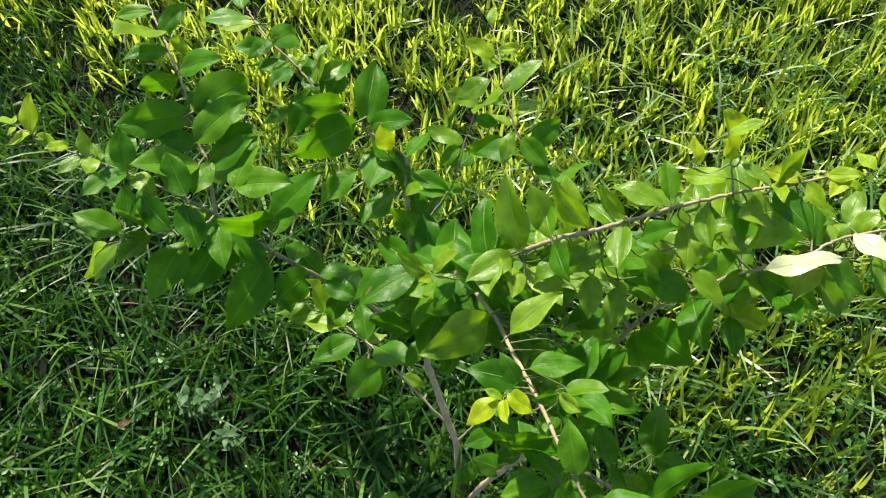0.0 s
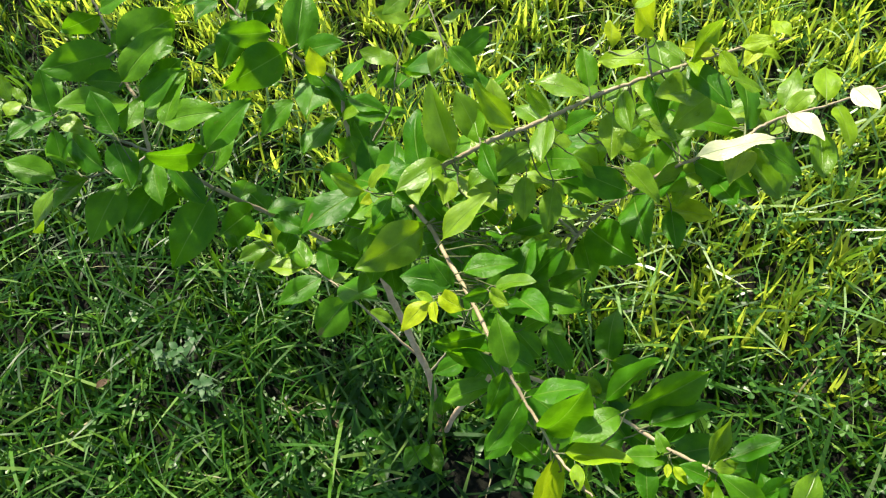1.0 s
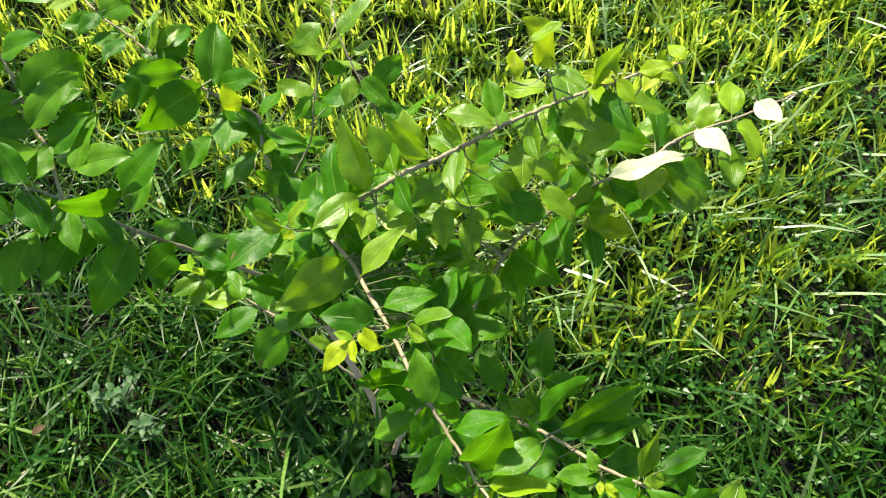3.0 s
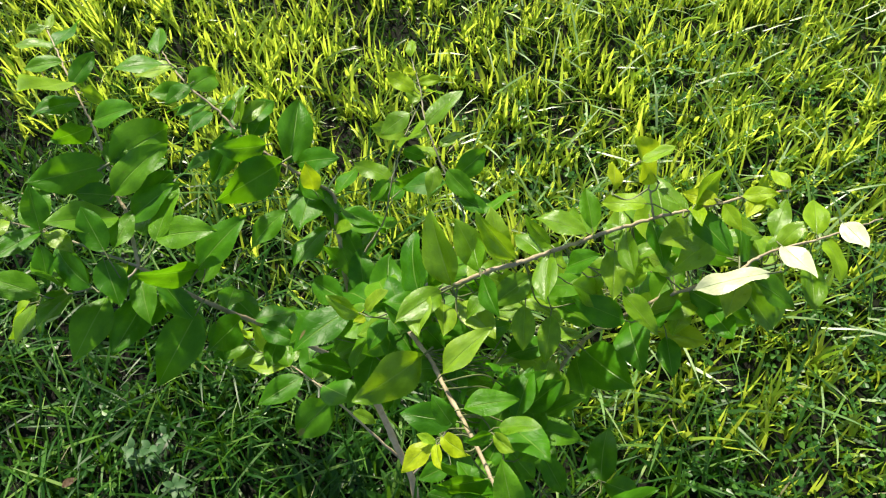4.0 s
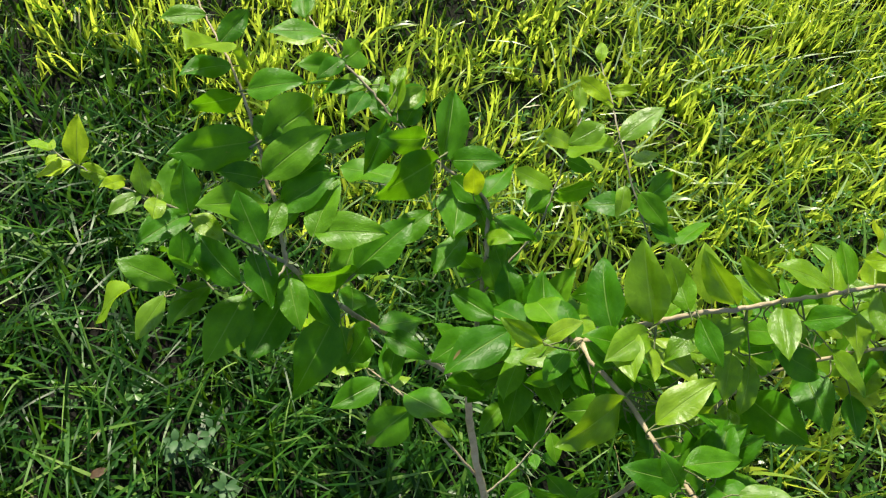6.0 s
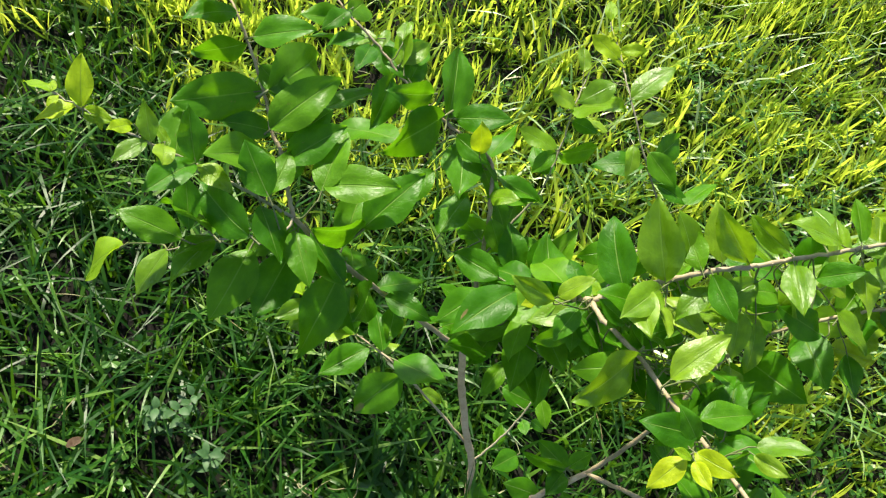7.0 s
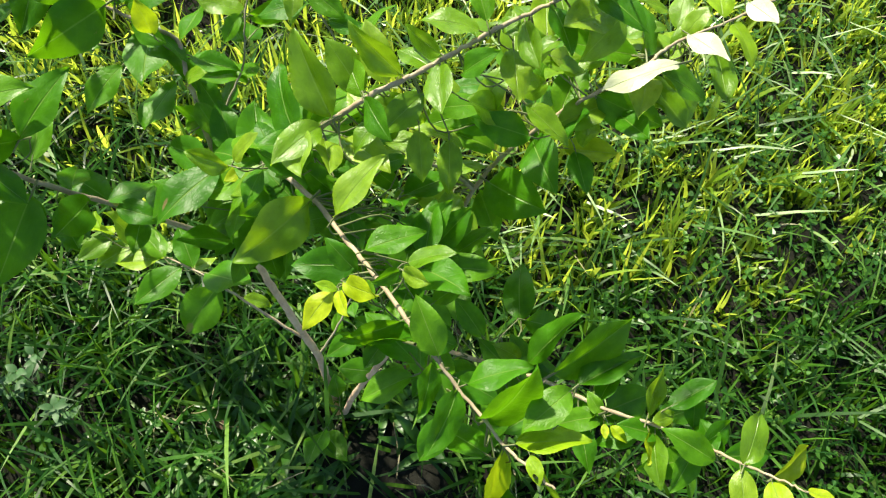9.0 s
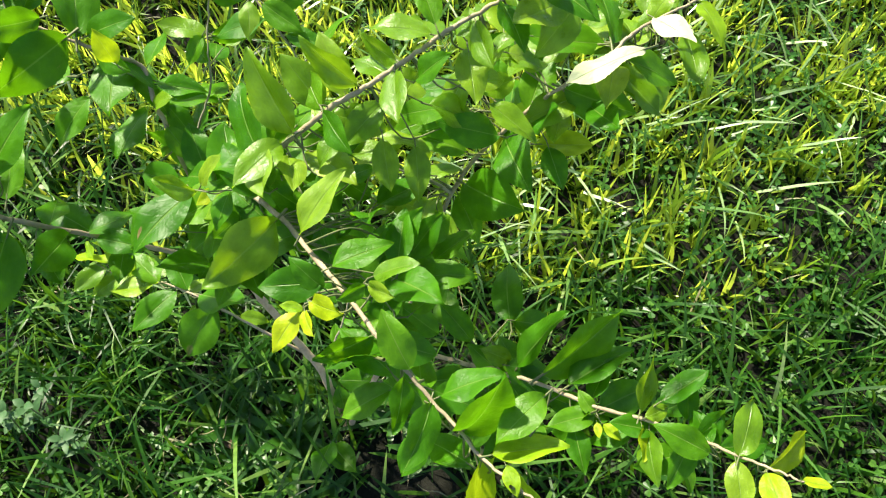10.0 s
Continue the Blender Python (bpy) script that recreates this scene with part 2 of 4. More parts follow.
# ---- ground and lawn ----
def part(name, bm, mat, parent, label="", smooth=True):
    """One mesh object from a bmesh, under a thing or under a part."""
    me = bpy.data.meshes.new(name)
    bm.to_mesh(me)
    bm.free()
    me.materials.append(mat)
    for f in me.polygons:
        f.use_smooth = smooth
    ob = new(name, me)
    ob.parent = parent
    return tagged(ob, label)


def ground_height(x, y):
    return 0.010 * math.sin(2.1 * x + 0.4) * math.cos(1.7 * y) + 0.006 * math.sin(6.3 * x + 3.9 * y) - 0.006


bm = bmesh.new()
edges = [-120, -40, -14, -6] + [-3.5 + 0.1 * i for i in range(76)] + [6, 14, 40, 120]
grid = [[bm.verts.new((x, y + 0.8, ground_height(x, y + 0.8) if abs(x) < 5 and abs(y) < 5 else -0.006)) for x in edges] for y in edges]
for r0, r1 in zip(grid, grid[1:]):
    for a, b, c, d in zip(r0, r0[1:], r1[1:], r1):
        bm.faces.new((a, b, c, d))
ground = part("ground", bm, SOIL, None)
tagged(ground, "dark garden soil under the lawn grass, blackened for the shade it lies in", "soil", kind="structure")


def mesh_from(name, verts, faces, mat, smooth=True):
    me = bpy.data.meshes.new(name)
    me.from_pydata(verts, [], faces)
    me.materials.append(mat)
    if smooth:
        me.polygons.foreach_set("use_smooth", np.ones(len(me.polygons), dtype=bool))
    me.update()
    return me


def blades(name, rng, xy, length, width, lean, bend, mat, levels=4, lift=0.0, heading=None):
    """Curved tapering blades, all in one mesh: one ribbon of levels + 1 rows each."""
    n = len(xy)
    head = rng.uniform(0, 2 * np.pi, n) if heading is None else heading
    twist = head + rng.normal(np.pi / 2, 0.5, n)
    s = np.linspace(0, 1, levels + 1)
    angle = lean[:, None] + bend[:, None] * s[None, :] ** 1.3          # from upright
    step = (length / levels)[:, None]
    out = np.concatenate([np.zeros((n, 1)), np.cumsum(np.sin(angle[:, :-1]) * step, 1)], 1)
    up = np.concatenate([np.zeros((n, 1)), np.cumsum(np.cos(angle[:, :-1]) * step, 1)], 1)
    z0 = 0.010 * np.sin(2.1 * xy[:, 0] + 0.4) * np.cos(1.7 * xy[:, 1]) + 0.006 * np.sin(6.3 * xy[:, 0] + 3.9 * xy[:, 1]) - 0.010 + lift
    z = np.maximum(z0[:, None] + up, z0[:, None] + 0.004)
    x = xy[:, 0, None] + np.cos(head)[:, None] * out
    y = xy[:, 1, None] + np.sin(head)[:, None] * out
    taper = np.array([0.75, 1.0, 0.92, 0.62, 0.30])[: levels + 1] if levels == 4 else np.interp(s, [0, 0.25, 0.6, 1], [0.8, 1, 0.8, 0.3])
    half = 0.5 * width[:, None] * taper[None, :]
    wx, wy = np.cos(twist)[:, None] * half, np.sin(twist)[:, None] * half
    k = levels
    verts = np.empty((n, 2 * k + 1, 3))
    verts[:, 0:2 * k:2, 0], verts[:, 1:2 * k:2, 0] = (x - wx)[:, :k], (x + wx)[:, :k]
    verts[:, 0:2 * k:2, 1], verts[:, 1:2 * k:2, 1] = (y - wy)[:, :k], (y + wy)[:, :k]
    verts[:, 0:2 * k:2, 2] = verts[:, 1:2 * k:2, 2] = z[:, :k]
    verts[:, 2 * k] = np.stack([x[:, k], y[:, k], z[:, k]], 1)
    first = (np.arange(n) * (2 * k + 1))[:, None]
    quads = np.concatenate([first + np.array([2 * i, 2 * i + 1, 2 * i + 3, 2 * i + 2]) for i in range(k - 1)], 0)
    tips = first + np.array([2 * k - 2, 2 * k - 1, 2 * k])
    me = bpy.data.meshes.new(name)
    me.vertices.add(n * (2 * k + 1))
    me.vertices.foreach_set("co", verts.ravel())
    loops = np.concatenate([quads.ravel(), tips.ravel()])
    me.loops.add(len(loops))
    me.loops.foreach_set("vertex_index", loops)
    sizes = np.concatenate([np.full(len(quads), 4), np.full(n, 3)])
    me.polygons.add(len(sizes))
    me.polygons.foreach_set("loop_start", np.concatenate([[0], np.cumsum(sizes)[:-1]]))
    me.polygons.foreach_set("use_smooth", np.ones(len(sizes), dtype=bool))
    me.materials.append(mat)
    me.update(calc_edges=True)
    return new(name, me)


rng = np.random.default_rng(7)


def bareness(xy):
    """1 on the bare soil in front of the stems, 0 on the grown lawn."""
    wob = 0.16 * np.sin(47 * xy[:, 0] + 2 * np.sin(39 * xy[:, 1])) + 0.10 * np.sin(83 * xy[:, 1])
    soil = np.clip(2.6 + wob - 2.0 * np.hypot((xy[:, 0] - 0.115) / 0.125, (xy[:, 1] - 0.205) / 0.068), 0, 1)
    weeds = 0.75 * np.clip(1.4 - np.hypot(xy[:, 0] + 0.335, xy[:, 1] - 0.41) / 0.07, 0, 1)
    herbs = 0.90 * np.clip(2.0 + wob - 1.6 * np.hypot((xy[:, 0] + 0.025) / 0.09, (xy[:, 1] - 0.29) / 0.13), 0, 1)
    return np.maximum(soil, np.maximum(weeds, herbs))


def scatter(count, x0, x1, y0, y1, bare=True):
    """Random places, clumped; few on the bare soil."""
    xy = np.stack([rng.uniform(x0, x1, count), rng.uniform(y0, y1, count)], 1)
    clump = np.sin(23 * xy[:, 0] + 5 * np.sin(9 * xy[:, 1])) * np.sin(19 * xy[:, 1] + 4 * np.sin(11 * xy[:, 0]))
    keep = rng.uniform(0, 1, count) < 0.80 + 0.20 * clump
    if bare:
        keep &= rng.uniform(0, 1, count) < 1 - 0.94 * bareness(xy)
    return xy[keep]


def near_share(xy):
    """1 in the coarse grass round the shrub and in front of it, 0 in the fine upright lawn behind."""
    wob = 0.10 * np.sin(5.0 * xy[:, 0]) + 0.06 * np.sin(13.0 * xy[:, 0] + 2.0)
    # edge drawn so that the darker tone also covers the dim, shaded ground
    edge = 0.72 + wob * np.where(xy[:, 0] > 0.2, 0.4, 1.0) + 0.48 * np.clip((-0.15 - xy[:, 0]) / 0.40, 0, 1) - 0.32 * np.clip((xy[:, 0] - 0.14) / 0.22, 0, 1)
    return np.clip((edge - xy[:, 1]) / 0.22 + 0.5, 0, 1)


def zone(xy, near):
    if near is None:
        return xy
    share = near_share(xy) if near else 1 - near_share(xy)
    return xy[rng.uniform(0, 1, len(xy)) < share]


def lawn(name, count, box, length, width, lean, bend, mat, near, label, tuft=1, spread=0.009):
    """Grass over a stretch of ground; with tuft above 1 the blades stand in tufts that share their height and slant."""
    seat = zone(scatter(count, *box), near)
    inside = np.minimum(1.9 - np.abs(seat[:, 0] - 0.2), 1.75 - np.abs(seat[:, 1] - 0.85))
    fade = np.clip(inside / 0.4, 0, 1)
    seat = seat[rng.uniform(0, 1, len(seat)) < (1 - fade if near is None else np.maximum(fade, 0.02))]
    m = len(seat)
    tall = 0.85 + 0.22 * np.sin(3.1 * seat[:, 0] + 1.2) * np.sin(2.6 * seat[:, 1]) + 0.24 * rng.normal(0, 1, m)
    heading = np.repeat(rng.uniform(0, 2 * np.pi, m), tuft) + rng.normal(0, 1.8 if tuft > 1 else 3, m * tuft)
    xy = np.repeat(seat, tuft, 0) + (rng.normal(0, spread, (m * tuft, 2)) if tuft > 1 else 0)
    n = len(xy)
    size = length * np.clip(np.repeat(tall, tuft) * rng.uniform(0.6, 1.25, n), 0.3, 1.9)
    wide = width * rng.uniform(0.5, 1.4, n)
    ob = blades(name, rng, xy, size, wide, np.abs(rng.normal(lean[0], lean[1], n)), np.abs(rng.normal(bend[0], bend[1], n)), mat, heading=heading)
    return tagged(ob, label, "grass", kind="stuff")


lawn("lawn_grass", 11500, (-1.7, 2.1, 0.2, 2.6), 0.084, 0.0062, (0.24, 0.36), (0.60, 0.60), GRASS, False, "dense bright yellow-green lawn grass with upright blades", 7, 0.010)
lawn("lawn_undergrowth", 75000, (-1.7, 2.1, 0.2, 2.6), 0.048, 0.0046, (0.6, 0.5), (0.7, 0.5), FLOOR_GRASS, False, "short grass at the foot of the lawn's tufts, coloured dark for the shade there")
lawn("coarse_grass", 21000, (-1.7, 2.1, -0.9, 2.2), 0.098, 0.0054, (0.36, 0.36), (0.90, 0.60), NEAR_GRASS, True, "coarse green grass with long arching blades around the shrub, darkened partly for shade", 4, 0.012)
lawn("grass_undergrowth", 85000, (-1.7, 2.1, -0.9, 2.2), 0.050, 0.0046, (0.6, 0.5), (0.6, 0.5), FLOOR_GRASS, True, "short green grass between the longer blades, coloured dark as shade in the gaps")
lawn("far_lawn_grass", 26000, (-4.6, 5.0, -3.8, 5.6), 0.09, 0.011, (0.3, 0.3), (0.7, 0.5), GRASS, None, "green lawn grass stretching away around the shrub", 5, 0.02)


# ---- the shrub ----
shrub = new("shrub")
shrub.location = (0.074, 0.284, 0.0)
shrub.empty_display_size = 0.05
tagged(shrub, "young broad-leaved shrub with grey-brown stems growing in lawn grass", "shrub")
SHRUB_BASE = Vector((0.074, 0.284, 0.0))


def smooth_path(points, steps):
    """A Catmull-Rom line through the points."""
    pts = [Vector(p) for p in points]
    pts = [2 * pts[0] - pts[1]] + pts + [2 * pts[-1] - pts[-2]]
    line = []
    for a, b, c, d in zip(pts, pts[1:], pts[2:], pts[3:]):
        for i in range(steps):
            t = i / steps
            line.append(0.5 * (2 * b + (c - a) * t + (2 * a - 5 * b + 4 * c - d) * t * t + (3 * b - a - 3 * c + d) * t ** 3))
    return line + [pts[-2]]


def tube(bm, line, r0, r1, sides, knobs=0.0, rnd=None):
    """A tapered round stem along a line, with swollen nodes."""
    rings = []
    side = Vector((1, 0, 0))
    for i, p in enumerate(line):
        way = (line[min(i + 1, len(line) - 1)] - line[max(i - 1, 0)]).normalized()
        side = (side - side.dot(way) * way).normalized()
        other = way.cross(side)
        f = i / (len(line) - 1)
        r = r0 + (r1 - r0) * f
        if knobs and i % 5 == 2:
            r *= 1 + knobs
        ring = []
        for k in range(sides):
            a = 2 * math.pi * k / sides
            rr = r * (1 + (rnd.uniform(-0.08, 0.08) if rnd else 0))
            ring.append(bm.verts.new(p + side * (math.cos(a) * rr) + other * (math.sin(a) * rr)))
        rings.append(ring)
    for q0, q1 in zip(rings, rings[1:]):
        for k in range(sides):
            bm.faces.new((q0[k], q0[(k + 1) % sides], q1[(k + 1) % sides], q1[k]))
    tip = bm.verts.new(line[-1] + (line[-1] - line[-2]).normalized() * r1)
    for k in range(sides):
        bm.faces.new((rings[-1][k], rings[-1][(k + 1) % sides], tip))


LINES = {}


def branch(name, points, r0, r1, label=""):
    """A woody stem through the points, as a part of the shrub."""
    rnd = random.Random(len(LINES) + 3)
    line = [p - SHRUB_BASE for p in smooth_path(points, 7)]
    line = [p + Vector((rnd.gauss(0, 0.0004), rnd.gauss(0, 0.0004), rnd.gauss(0, 0.0004))) if 0 < i < len(line) - 1 else p for i, p in enumerate(line)]
    bm = bmesh.new()
    tube(bm, line, 0.80 * r0, 0.82 * r1, 10, 0.14, rnd)
    ob = part(name, bm, SHOOT if r0 < 0.0025 else BARK if r0 < 0.005 else TRUNK_BARK, shrub, label)
    LINES[ob.name] = line
    return ob


def leaf_mesh(name, mat, fold, droop, wave, skew, twist, seed):
    """A serrated, pointed oval leaf of length 1 and width 1 along +y, folded along its midrib."""
    rnd = random.Random(seed)
    rows, cols = 44, 3
    me_v, me_f, uv = [], [], []
    for j in range(rows + 1):
        v = j / rows
        w = 1.72 * v ** 0.80 * (1 - v) ** 1.05
        for k in range(-cols, cols + 1):
            u = k / cols
            x = w * u
            if abs(k) == cols and 0 < j < rows:
                x *= (1.008 if j % 2 else 0.986) + rnd.uniform(-0.010, 0.010)
            z = fold * abs(x) * (1.15 - 0.75 * abs(u)) - droop * (v - 0.25) ** 2 + droop * 0.06
            z += wave * abs(u) * (1.15 * math.sin(9 * v + skew * 3 + (2.1 if k > 0 else 0))) + rnd.uniform(-0.004, 0.004) * abs(u)
            turn = twist * (v - 0.3)
            x, z = x * math.cos(turn) - z * math.sin(turn), x * math.sin(turn) + z * math.cos(turn)
            me_v.append((x + skew * 0.10 * v * v, v, z))
            uv.append((0.5 + 0.5 * u, v))
    across = 2 * cols + 1
    for j in range(rows):
        for k in range(across - 1):
            a = j * across + k
            me_f.append((a, a + 1, a + across + 1, a + across))
    blade_faces = len(me_f)
    foot = me_v[cols]
    rings = []
    for v, r in ((-0.16, 0.016), (-0.08, 0.013), (0.0, 0.013), (0.10, 0.008)):
        rings.append(len(me_v))
        lift = foot[2] - 0.004 - 0.05 * max(0.0, -v) - (0.6 * droop * max(v, 0) ** 2)
        for k in range(5):
            a = 2 * math.pi * k / 5
            me_v.append((2.0 * r * math.cos(a), v, lift + r * math.sin(a)))
            uv.append((0.5, 0.0))
    for a, b in zip(rings, rings[1:]):
        for k in range(5):
            me_f.append((a + k, a + (k + 1) % 5, b + (k + 1) % 5, b + k))
    me = mesh_from(name, me_v, me_f, mat)
    me.materials.append(TWIG)
    for f in me.polygons[blade_faces:]:
        f.material_index = 1
    layer = me.uv_layers.new(name="UVMap")
    for loop in me.loops:
        layer.data[loop.index].uv = uv[loop.vertex_index]
    return me


FORMS = ((0.20, 0.14, 0.024, 0.3, 0.15), (0.30, 0.24, 0.034, -0.4, -0.25), (0.12, 0.28, 0.036, 0.5, 0.3), (0.36, 0.12, 0.024, -0.2, 0.1),
         (0.24, 0.32, 0.040, 0.1, -0.2), (0.10, 0.10, 0.038, -0.6, 0.3), (0.28, -0.12, 0.036, 0.4, -0.15), (0.16, 0.20, 0.046, -0.3, -0.3))
LEAVES = {kind: [leaf_mesh("leaf_" + kind, mat, *form, i + 1) for i, form in enumerate(FORMS)] for kind, mat in (("green", LEAF), ("fresh", FRESH), ("young", YOUNG), ("pale", SUNLIT_LEAF), ("tipped", TIPPED), ("scarred", SCARRED))}
leaf_count = 0
STALKS = {}


def leaf(parent, x, y, z, rx, ry, rz, length, wide, kind="green"):
    """A leaf on a branch: its blade's foot in mm, its turn in degrees, length in mm, width in percent of it."""
    global leaf_count
    leaf_count += 1
    ob = new("leaf", LEAVES[kind][(leaf_count * 5 + length) % len(FORMS)])
    ob.parent = parent
    foot = Vector((x, y, z)) / 1000 - SHRUB_BASE
    ob.matrix_basis = pose(*foot, rx, ry, rz) @ Matrix.Diagonal((1.05 * length * wide / 1e5, length / 1000, length / 1000, 1))
    if kind == "young":
        tagged(ob, "yellow-green young leaf")
    elif kind == "fresh":
        tagged(ob, "light green leaf")
    elif kind == "tipped":
        tagged(ob, "green leaf with a withered brown tip")
    elif kind == "scarred":
        tagged(ob, "green leaf with a brown blemish")
    elif kind == "pale":
        tagged(ob, "pale leaf, coloured near-white for the full sun on it")
    way = (ob.matrix_basis.to_3x3() @ Vector((0, 1, 0))).normalized()
    STALKS.setdefault(parent.name, []).append((foot, way, length / 1000))
    return ob


trunk = branch("trunk", [(0.074, 0.284, -0.012), (0.070, 0.318, 0.030), (0.061, 0.361, 0.107), (0.040, 0.396, 0.165), (0.020, 0.428, 0.238), (0.008, 0.448, 0.300)], 0.0070, 0.0052, "upright grey-brown main stem")
limb_left = branch("branch", [(0.008, 0.448, 0.300), (-0.045, 0.457, 0.350), (-0.100, 0.462, 0.411), (-0.139, 0.460, 0.463), (-0.176, 0.458, 0.520), (-0.200, 0.462, 0.556)], 0.0036, 0.0026)
twig_left = branch("branch", [(-0.200, 0.462, 0.556), (-0.238, 0.470, 0.577), (-0.281, 0.480, 0.597), (-0.314, 0.479, 0.622), (-0.338, 0.482, 0.636), (-0.361, 0.488, 0.646), (-0.382, 0.495, 0.652)], 0.0019, 0.0008)
twig_up = branch("branch", [(-0.200, 0.462, 0.556), (-0.208, 0.489, 0.563), (-0.216, 0.518, 0.575), (-0.225, 0.531, 0.582), (-0.234, 0.560, 0.599), (-0.250, 0.596, 0.616), (-0.263, 0.621, 0.630), (-0.281, 0.652, 0.633), (-0.301, 0.688, 0.634), (-0.325, 0.731, 0.632)], 0.0026, 0.0009)
twig_low_left = branch("branch", [(-0.200, 0.462, 0.556), (-0.210, 0.442, 0.562), (-0.262, 0.438, 0.549), (-0.302, 0.427, 0.543)], 0.0016, 0.0008)
limb_back = branch("branch", [(0.008, 0.448, 0.300), (0.001, 0.485, 0.410), (-0.003, 0.519, 0.480), (-0.006, 0.540, 0.510), (-0.008, 0.568, 0.522), (-0.030, 0.583, 0.530), (-0.058, 0.595, 0.543), (-0.105, 0.617, 0.571), (-0.133, 0.645, 0.586), (-0.165, 0.668, 0.600), (-0.185, 0.694, 0.603), (-0.204, 0.724, 0.603)], 0.0034, 0.0009)
twig_back = branch("branch", [(0.000, 0.500, 0.445), (0.028, 0.530, 0.475), (0.048, 0.549, 0.502), (0.058, 0.572, 0.537), (0.073, 0.620, 0.558), (0.092, 0.665, 0.567)], 0.0015, 0.0007)
twig_back_right = branch("branch", [(0.068, 0.398, 0.552), (0.105, 0.440, 0.562), (0.136, 0.488, 0.578), (0.123, 0.524, 0.597), (0.101, 0.575, 0.628), (0.094, 0.625, 0.634), (0.086, 0.663, 0.640)], 0.0015, 0.0007)
limb_middle = branch("branch", [(0.008, 0.448, 0.300), (0.020, 0.440, 0.390), (0.038, 0.432, 0.470), (0.055, 0.420, 0.520), (0.071, 0.404, 0.552)], 0.0046, 0.0036)
limb_right = branch("branch", [(0.071, 0.404, 0.552), (0.094, 0.407, 0.569), (0.117, 0.409, 0.588), (0.149, 0.408, 0.615), (0.177, 0.405, 0.636), (0.207, 0.406, 0.652), (0.234, 0.403, 0.677), (0.262, 0.404, 0.692), (0.291, 0.405, 0.705), (0.313, 0.403, 0.717), (0.336, 0.400, 0.731), (0.360, 0.403, 0.736), (0.385, 0.402, 0.742)], 0.0034, 0.0009)
twig_crown = branch("branch", [(0.288, 0.405, 0.704), (0.283, 0.418, 0.722), (0.275, 0.435, 0.745)], 0.0012, 0.0007)
limb_front = branch("branch", [(0.071, 0.404, 0.552), (0.074, 0.381, 0.563), (0.094, 0.347, 0.576), (0.114, 0.300, 0.589), (0.133, 0.252, 0.606), (0.146, 0.213, 0.622), (0.158, 0.188, 0.619), (0.173, 0.160, 0.611), (0.191, 0.120, 0.620), (0.203, 0.100, 0.628), (0.213, 0.086, 0.633)], 0.0030, 0.0010)
low_shoot = branch("branch", [(0.050, 0.378, 0.132), (0.008, 0.408, 0.168), (-0.055, 0.462, 0.194), (-0.112, 0.509, 0.184), (-0.150, 0.535, 0.178)], 0.0026, 0.0009)
thin_shoot = branch("branch", [(0.061, 0.361, 0.107), (0.100, 0.392, 0.150), (0.132, 0.432, 0.205), (0.140, 0.458, 0.250)], 0.0020, 0.0009)
side_stem = branch("branch", [(0.076, 0.292, 0.006), (0.102, 0.297, 0.124), (0.130, 0.304, 0.190), (0.164, 0.315, 0.265)], 0.0052, 0.0042)
limb_far_right = branch("branch", [(0.164, 0.315, 0.265), (0.190, 0.332, 0.350), (0.214, 0.355, 0.420), (0.252, 0.394, 0.462), (0.282, 0.407, 0.496), (0.318, 0.407, 0.545), (0.349, 0.404, 0.580), (0.385, 0.405, 0.603), (0.412, 0.421, 0.606), (0.435, 0.430, 0.606), (0.481, 0.439, 0.612), (0.511, 0.447, 0.616), (0.538, 0.454, 0.618)], 0.0034, 0.0009)
branch("branch", [(0.250, 0.392, 0.460), (0.228, 0.392, 0.495), (0.201, 0.390, 0.530), (0.180, 0.386, 0.556)], 0.0022, 0.0010)
limb_front_right = branch("branch", [(0.164, 0.315, 0.265), (0.195, 0.280, 0.320), (0.225, 0.245, 0.375), (0.252, 0.216, 0.415), (0.275, 0.194, 0.440), (0.313, 0.155, 0.465), (0.345, 0.132, 0.480), (0.374, 0.106, 0.495), (0.388, 0.080, 0.530), (0.400, 0.062, 0.556), (0.406, 0.051, 0.572)], 0.0034, 0.0008)
basal_shoot = branch("branch", [(0.074, 0.286, 0.000), (0.061, 0.272, 0.037), (0.050, 0.259, 0.056)], 0.0019, 0.0011)

leaf(limb_left, -176, 483, 578, 23, 6, -96, 68, 51)
leaf(limb_left, -178, 477, 579, 17, -20, -22, 62, 52)
leaf(limb_left, -139, 457, 555, 30, 0, -51, 74, 52)
leaf(limb_left, -140, 460, 551, 95, -49, 34, 71, 51)
leaf(limb_left, -65, 558, 510, -15, -4, 131, 59, 52)
leaf(limb_left, -210, 465, 561, 3, -8, 145, 36, 52, "young")
leaf(limb_left, -154, 442, 493, -4, -31, 160, 90, 51)
leaf(limb_left, -121, 452, 447, 58, -43, 120, 71, 51)
leaf(limb_left, -129, 454, 442, 23, -31, 152, 36, 53, "fresh")
leaf(twig_left, -359, 484, 653, 44, -13, -8, 39, 52, "young")
leaf(twig_left, -382, 496, 653, 1, 21, 69, 24, 52, "young")
leaf(twig_left, -363, 490, 645, -15, 18, 93, 38, 52, "young")
leaf(twig_left, -362, 488, 644, 1, 21, -109, 26, 53, "young")
leaf(twig_left, -324, 477, 647, 41, -19, 130, 25, 52, "young")
leaf(twig_left, -312, 475, 629, 44, -17, -2, 34, 52, "fresh")
leaf(twig_left, -300, 475, 625, 24, 30, 43, 23, 52, "fresh")
leaf(twig_left, -300, 470, 636, 28, -11, -178, 32, 51, "fresh")
leaf(twig_left, -316, 479, 626, 9, 1, 141, 33, 52, "fresh")
leaf(twig_left, -280, 474, 608, 36, 16, 27, 47, 52)
